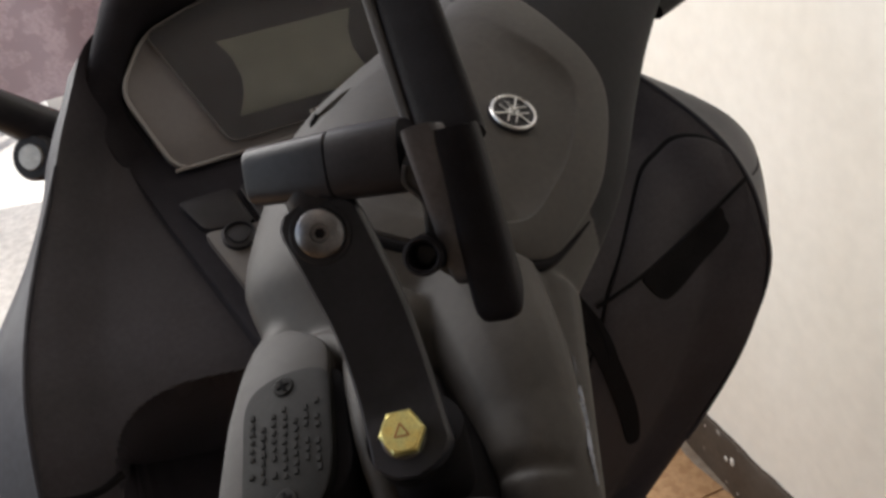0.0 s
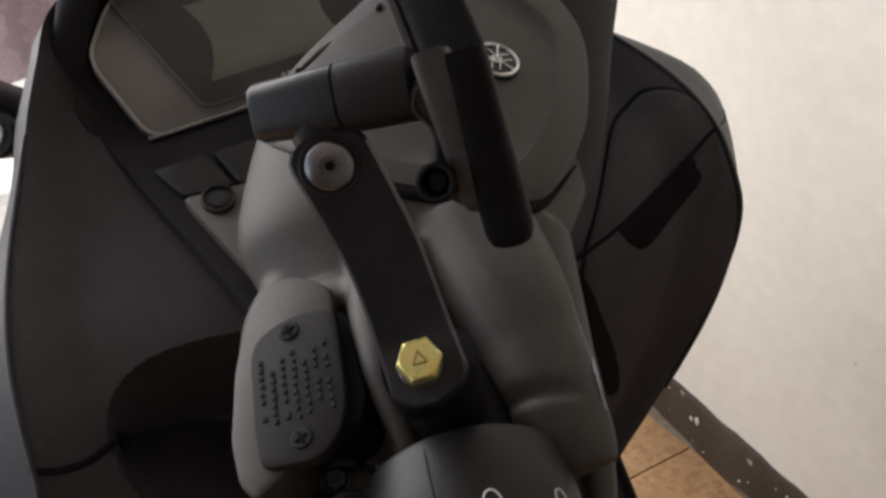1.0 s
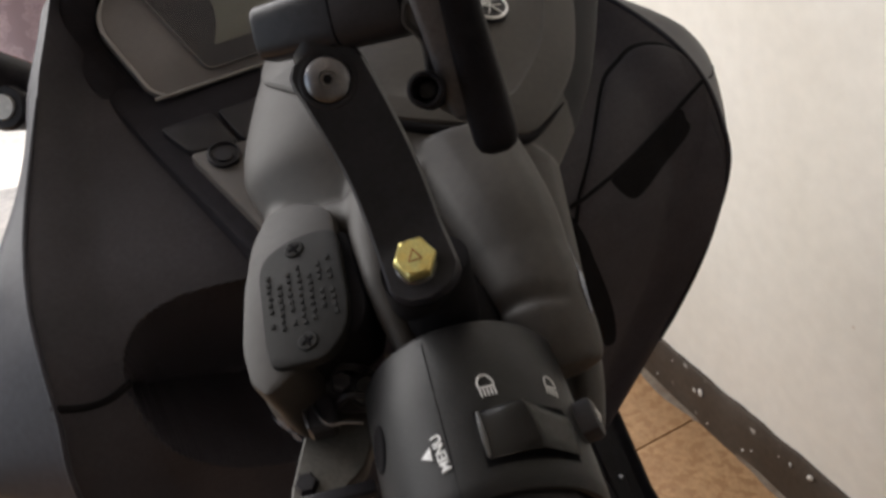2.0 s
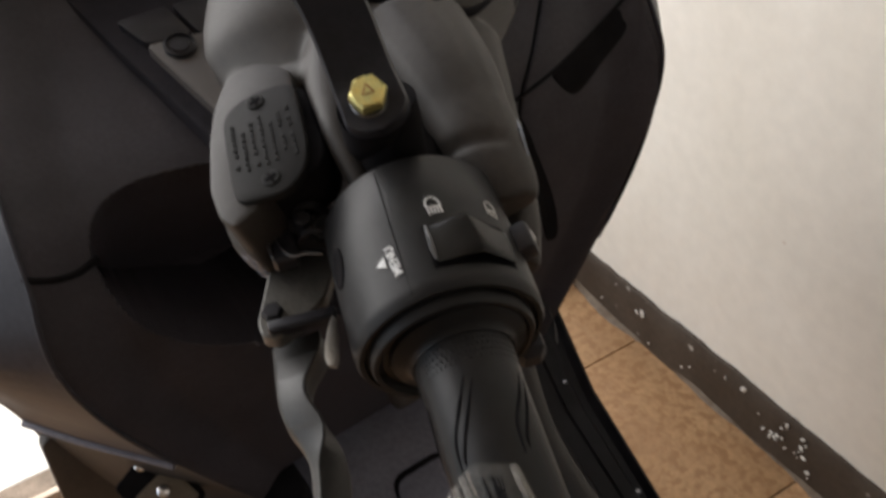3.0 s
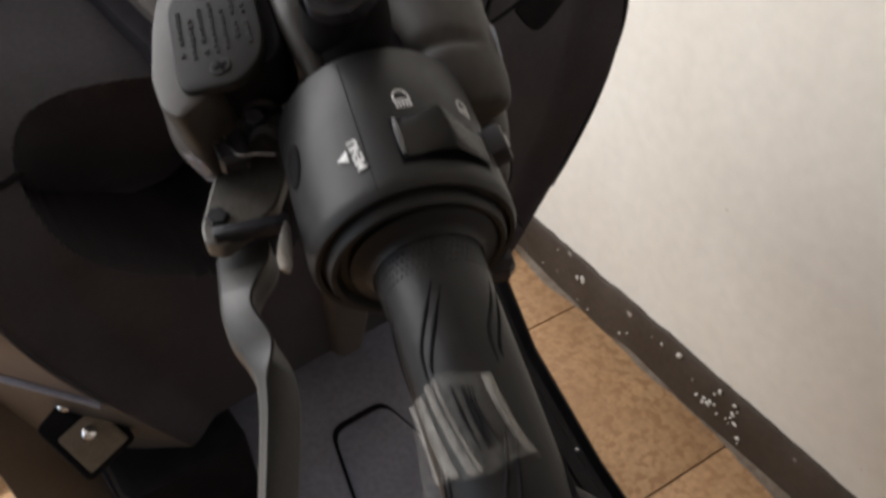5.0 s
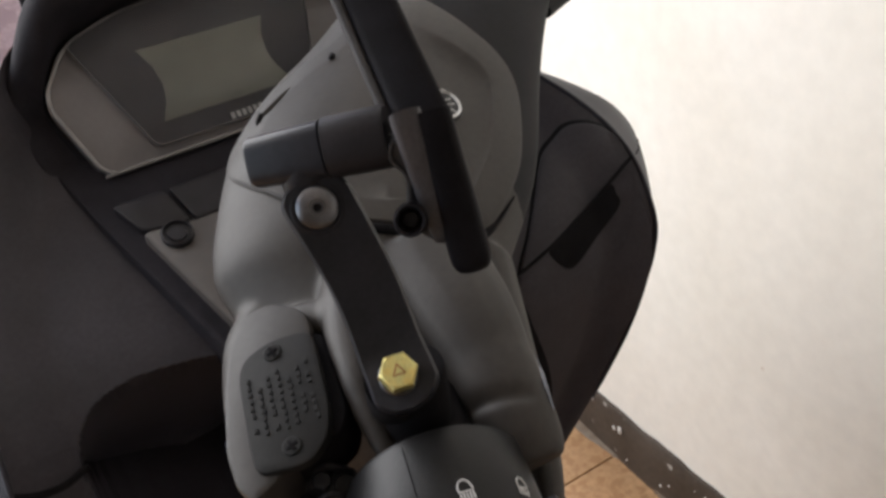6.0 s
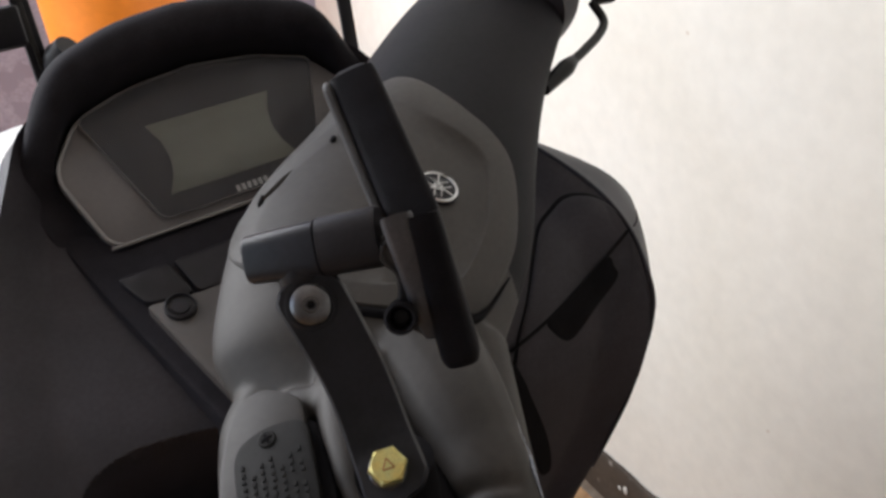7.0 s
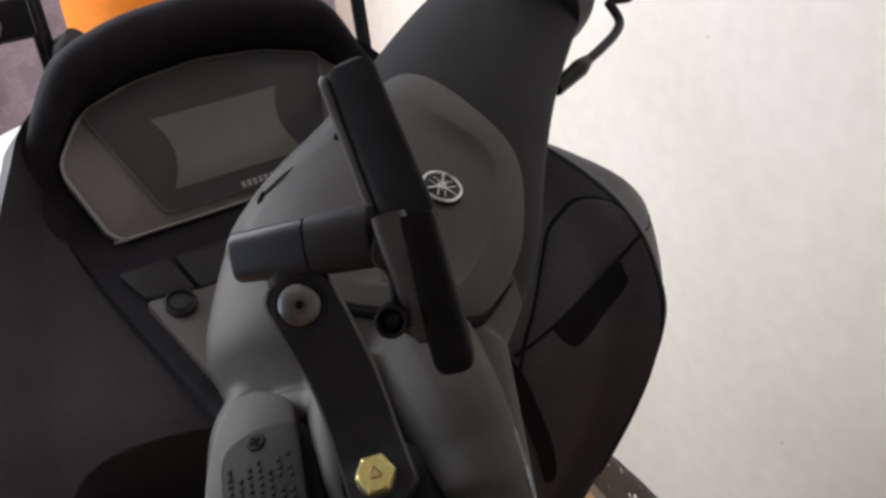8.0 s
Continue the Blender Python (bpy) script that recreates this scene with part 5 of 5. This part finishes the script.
tunnel_patch(FL, "fuel_lid", BLUEGREY, tun, ((1.0, -0.003), (0.995, 0.003), (0.96, 0.0045), (0.85, 0.005), (0.7, 0.0055), (0.5, 0.006), (0.3, 0.006), (0.1, 0.006)), "closed fuel filler lid")


def footboard(side):
    def edge(v):
        return table([(0.02, 0.225, 0.375), (0.15, 0.232, 0.385), (0.30, 0.255, 0.405), (0.45, 0.285, 0.440), (0.58, 0.315, 0.520), (0.66, 0.31, 0.62)], v)
    def fn(a, v):
        e, z = edge(v)
        if side < 0:
            e = e * 0.80
        inner = 0.11
        u = inner + (e - inner) * a
        lip = 0.010 * ease((a - 0.90) / 0.05) - 0.03 * ease((a - 0.97) / 0.03)
        ribs = 0.003 if (0.15 < a < 0.86 and math.sin(a * 26) > 0.2 and 0.06 < v < 0.55) else 0.0
        return Vector((side * u, v, z + lip + ribs))
    bm = sheet(fn, steps(0, 1, 60), steps(0.02, 0.66, 70), 0.02)
    fb = part("footboard", bm, BLACK, scooter, "black ribbed footboard")
    for a, v in ((0.80, 0.475), (0.86, 0.33), (0.82, 0.15)):
        part("footboard_screw", lathe([(0.0, 0.0), (0.0032, 0.0), (0.0026, 0.002), (0.0, 0.0025)], 16, (0, 0, 1), fn(a, v) + Vector((0, 0, 0.0005))), STEEL, fb)
    return fb


footboard(1)
footboard(-1)

pm = basis((0, 0.438, 0), (1, 0, 0), Vector((0, -0.12, 1)).normalized(), Vector((0, -1, -0.12)).normalized())
part("lower_panel", plate(rounded([(-0.195, 0.800), (-0.258, 0.795), (-0.268, 0.700), (-0.266, 0.500), (-0.200, 0.500), (-0.206, 0.660), (-0.185, 0.720)], 0.010, 4), 0.012, 0.003, pm @ Matrix.Translation((0, 0, -0.10))), BROWN, scooter, "dull grey lower side panel")
# the panel's hole as a black disc, its shade without a cut
part("panel_hole_shade", lathe([(0.0, 0.0), (0.006, 0.0), (0.006, 0.0015), (0.0, 0.0005)], 18, (0, -1, 0.12), (-0.222, 0.444, 0.765)), DEEP, scooter)

# left lower bracket with its chromed screws
lb = Vector((-0.1985, 0.376, 0.752))
bn = Vector((0.0, -0.68, 0.73)).normalized()
bm4 = basis(lb, Vector((1, 0, 0)), bn.cross(Vector((1, 0, 0))), bn) @ Matrix.Rotation(radians(18), 4, "Z")
bracket = part("lower_bracket", plate(rounded([(-0.022, -0.023), (0.019, -0.023), (0.024, 0.034), (-0.022, 0.028)], 0.005, 3), 0.008, 0.0015, bm4 @ Matrix.Translation((0, 0, -0.006))), DEEP, scooter, "black lower bracket")
part("bracket_plate", plate(rounded([(-0.017, -0.019), (0.015, -0.019), (0.015, 0.013), (-0.017, 0.013)], 0.002, 3), 0.003, 0.0008, bm4 @ Matrix.Translation((0, 0, 0.002))), TAN, bracket)
for x, y in ((0.000, 0.002), (0.002, 0.027)):
    part("chrome_screw", lathe([(0.0, 0.0), (0.0050, 0.0), (0.0046, 0.003), (0.003, 0.0045), (0.0, 0.005)], 20, bn, bm4 @ Vector((x, y, 0.004))), CHROME, bracket)
part("hinge_screw", lathe([(0.0, 0.0), (0.0042, 0.0), (0.0038, 0.003), (0.0, 0.004)], 16, (-0.3, -1, 0.3), (-0.189, 0.353, 0.676)), STEEL, bracket)
part("hinge_screw", lathe([(0.0, 0.0), (0.0034, 0.0), (0.0030, 0.003), (0.0, 0.004)], 16, (0, -1, 0.5), (-0.141, 0.352, 0.626)), STEEL, bracket)
part("hinge_block", box(-0.150, 0.405, 0.640, 0.10, 0.10, 0.10, 0.01), DEEP, scooter)

# lip of the tunnel where it flares to the seat
for s in (-1, 1):
    part("tunnel_lip", tube([(s * 0.168, 0.450, 0.622), (s * 0.122, 0.345, 0.604), (s * 0.102, 0.245, 0.598), (s * 0.110, 0.195, 0.598), (s * 0.138, 0.135, 0.600), (s * 0.192, 0.066, 0.602), (s * 0.262, -0.010, 0.602)], 0.011, 12, 6, 0.8), TAUPE, scooter, "olive grey rounded tunnel lip")

# front wheel and stand that carry it
wheel = part("front_tyre", bmesh.new(), RUBBER, scooter)
bm = bmesh.new()
rings = []
for k in range(41):
    t = 2 * math.pi * k / 40
    rings.append([Vector((0.055 * math.cos(q), 0.79 + (0.185 + 0.052 * math.sin(q)) * math.cos(t), 0.237 + (0.185 + 0.052 * math.sin(q)) * math.sin(t))) for q in [2 * math.pi * i / 14 for i in range(14)]])
add_rings(bm, rings, cap=False)
bmesh.ops.recalc_face_normals(bm, faces=bm.faces)
bm.to_mesh(wheel.data)
bm.free()
part("wheel_rim", lathe([(0.0, -0.04), (0.14, -0.045), (0.14, 0.045), (0.0, 0.04)], 32, (1, 0, 0), (0, 0.79, 0.237)), GREYMET, wheel)
part("fork", tube([(0, 0.79, 0.237), (0, 0.70, 0.50), (0, 0.60, 0.80), (0, 0.50, 1.02)], 0.035, 12, 6), BLACK, scooter)
part("side_stand", tube([(-0.10, 0.10, 0.33), (-0.14, 0.06, 0.16), (-0.20, 0.02, 0.004)], 0.012, 10, 6), BLACK, scooter)
part("belly", box(0, 0.28, 0.30, 0.26, 0.52, 0.12, 0.02), BLACK, scooter)

# ---- screen stays and the things ahead ----
for s, x0 in ((-1, -0.078), (1, 0.178)):
    stay = part("screen_stay", box(0, 0, 0.075, 0.013, 0.005, 0.22, 0.0015, Matrix.Translation((x0, 0.655, 1.10)) @ Matrix.Rotation(radians(-6), 4, "X")), BLACK, scooter, "black metal windscreen stay")
    if s < 0:
        part("stay_slot", box(0, -0.003, 0.060, 0.003, 0.002, 0.05, 0.0005, Matrix.Translation((x0, 0.655, 1.10)) @ Matrix.Rotation(radians(-6), 4, "X")), GREYMET, stay)
        part("stay_arm", box(-0.034, -0.006, 0.072, 0.060, 0.008, 0.030, 0.003, Matrix.Translation((x0, 0.655, 1.10))), BLACK, stay)
        part("stay_hook", tube([(x0 - 0.040, 0.640, 1.166), (x0 - 0.036, 0.636, 1.176), (x0 - 0.028, 0.637, 1.174), (x0 - 0.030, 0.640, 1.165)], 0.0018, 8, 5), PALEM, stay)
        part("stay_knob", lathe([(0.0, -0.012), (0.010, -0.012), (0.012, 0.0), (0.009, 0.012), (0.0, 0.012)], 20, (0.4, -0.5, 0.6), (x0 + 0.015, 0.652, 1.143)), BLACK, stay)

# black arm with a round clamp beyond the left fairing
arm = part("mirror_arm", tube([(-0.262, 0.700, 1.112), (-0.205, 0.700, 1.068), (-0.158, 0.700, 1.024)], [0.013, 0.014, 0.018], 14, 6), BLACK, scooter, "black arm with round clamp")
part("arm_clamp", lathe([(0.0, -0.014), (0.0175, -0.014), (0.0185, 0.008), (0.0160, 0.011), (0.0, 0.011)], 28, (-0.35, -0.5, 0.35), (-0.174, 0.686, 1.014)), BLACK, arm)
part("clamp_screw", lathe([(0.0, 0.010), (0.0105, 0.010), (0.0095, 0.0135), (0.0, 0.0135)], 24, (-0.35, -0.5, 0.35), (-0.174, 0.686, 1.014)), PALEM, arm)

drum_prof = [(0.0, 0.0), (0.185, 0.0), (0.195, 0.012), (0.198, 0.20), (0.204, 0.22), (0.198, 0.24), (0.200, 0.48), (0.207, 0.50), (0.200, 0.52), (0.202, 0.76), (0.208, 0.775), (0.204, 0.80), (0.190, 0.81), (0.185, 0.79), (0.0, 0.79)]
tagged(part("plastic_drum", lathe([(r * 0.78, h * 1.35) for r, h in drum_prof], 48, (0, 0, 1), (0.33, 2.05, 0.085)), ORANGE), "bright orange plastic drum standing in the yard", "drum")


def cloth():
    def fn(a, b):
        x = -1.3 + 2.6 * a
        return Vector((x, 2.75 + 0.03 * math.sin(x * 9) + 0.012 * math.sin(x * 23 + 1), 0.34 + 1.58 * b + 0.05 * math.sin(x * 3 + 0.6) * (1 - b)))
    return sheet(fn, steps(0, 1, 120), steps(0, 1, 12), 0.004)


MAUVE = speck_mat("mauve_print_cloth", (0.36, 0.30, 0.32), (0.40, 0.34, 0.36), (0.325, 0.27, 0.29), 14, 0.53, 0.9)
tagged(part("hanging_cloth", cloth(), MAUVE), "mauve grey printed cloth hanging on a line", "cloth")
line = part("clothes_line", tube([(-1.9, 2.75, 1.94), (0, 2.75, 1.925), (1.9, 2.75, 1.94)], 0.004, 8, 8), WHITE)
tagged(line, "white cord holding up the cloth", "line")
for x in (-1.9, 1.9):
    tagged(part("line_post", tube([(x, 2.75, 0.08), (x, 2.75, 1.2), (x, 2.75, 2.0)], 0.025, 12, 2), GREYMET), "grey steel post of the clothes line", "post", "clothes line posts")

GATEW = mat("white_gate_paint", (0.8, 0.8, 0.77), 0.5, 0.0, 0.05, 8)
gate = tagged(new("slatted_gate"), "white painted slatted gate in the sun", "gate")
gate.location = (-1.2, 3.3, 0.085)
slat = None
for i in range(16):
    if slat is None:
        g = part("slat", box(0, 0, 0.45, 0.07, 0.02, 0.9, 0.004), GATEW, gate)
        slat = g.data
    else:
        g = new("slat", slat)
        g.parent = gate
    g.location = (-1.0 + i * 0.13, 0, 0)
for z in (0.12, 0.78):
    part("rail", box(0, 0.022, z, 2.2, 0.024, 0.05, 0.003), GATEW, gate)

# ---- floor tiles ----
tile_mesh = None
for i in range(8):
    for j in range(10):
        x1, y1 = WX - 0.4 * i, 0.823 - 0.4 * (j - 1)
        if y1 > FRONT:
            continue
        if tile_mesh is None:
            t = part("tile", box(0, 0, -0.006, 0.3965, 0.3965, 0.012, 0.0012), TILE, floor)
            tile_mesh = t.data
        else:
            t = new("tile", tile_mesh)
            t.parent = floor
        t.location = (x1 - 0.2, y1 - 0.2, 0.0)
        t.rotation_euler = (0, 0, radians(90 * ((i * 3 + j) % 4)))
for i in range(8):
    t = part("tile", box(WX - 0.4 * i - 0.2, (0.823 + FRONT) / 2 - 0.004, -0.006, 0.3965, FRONT - 0.823 - 0.012, 0.012, 0.0012), TILE, floor)
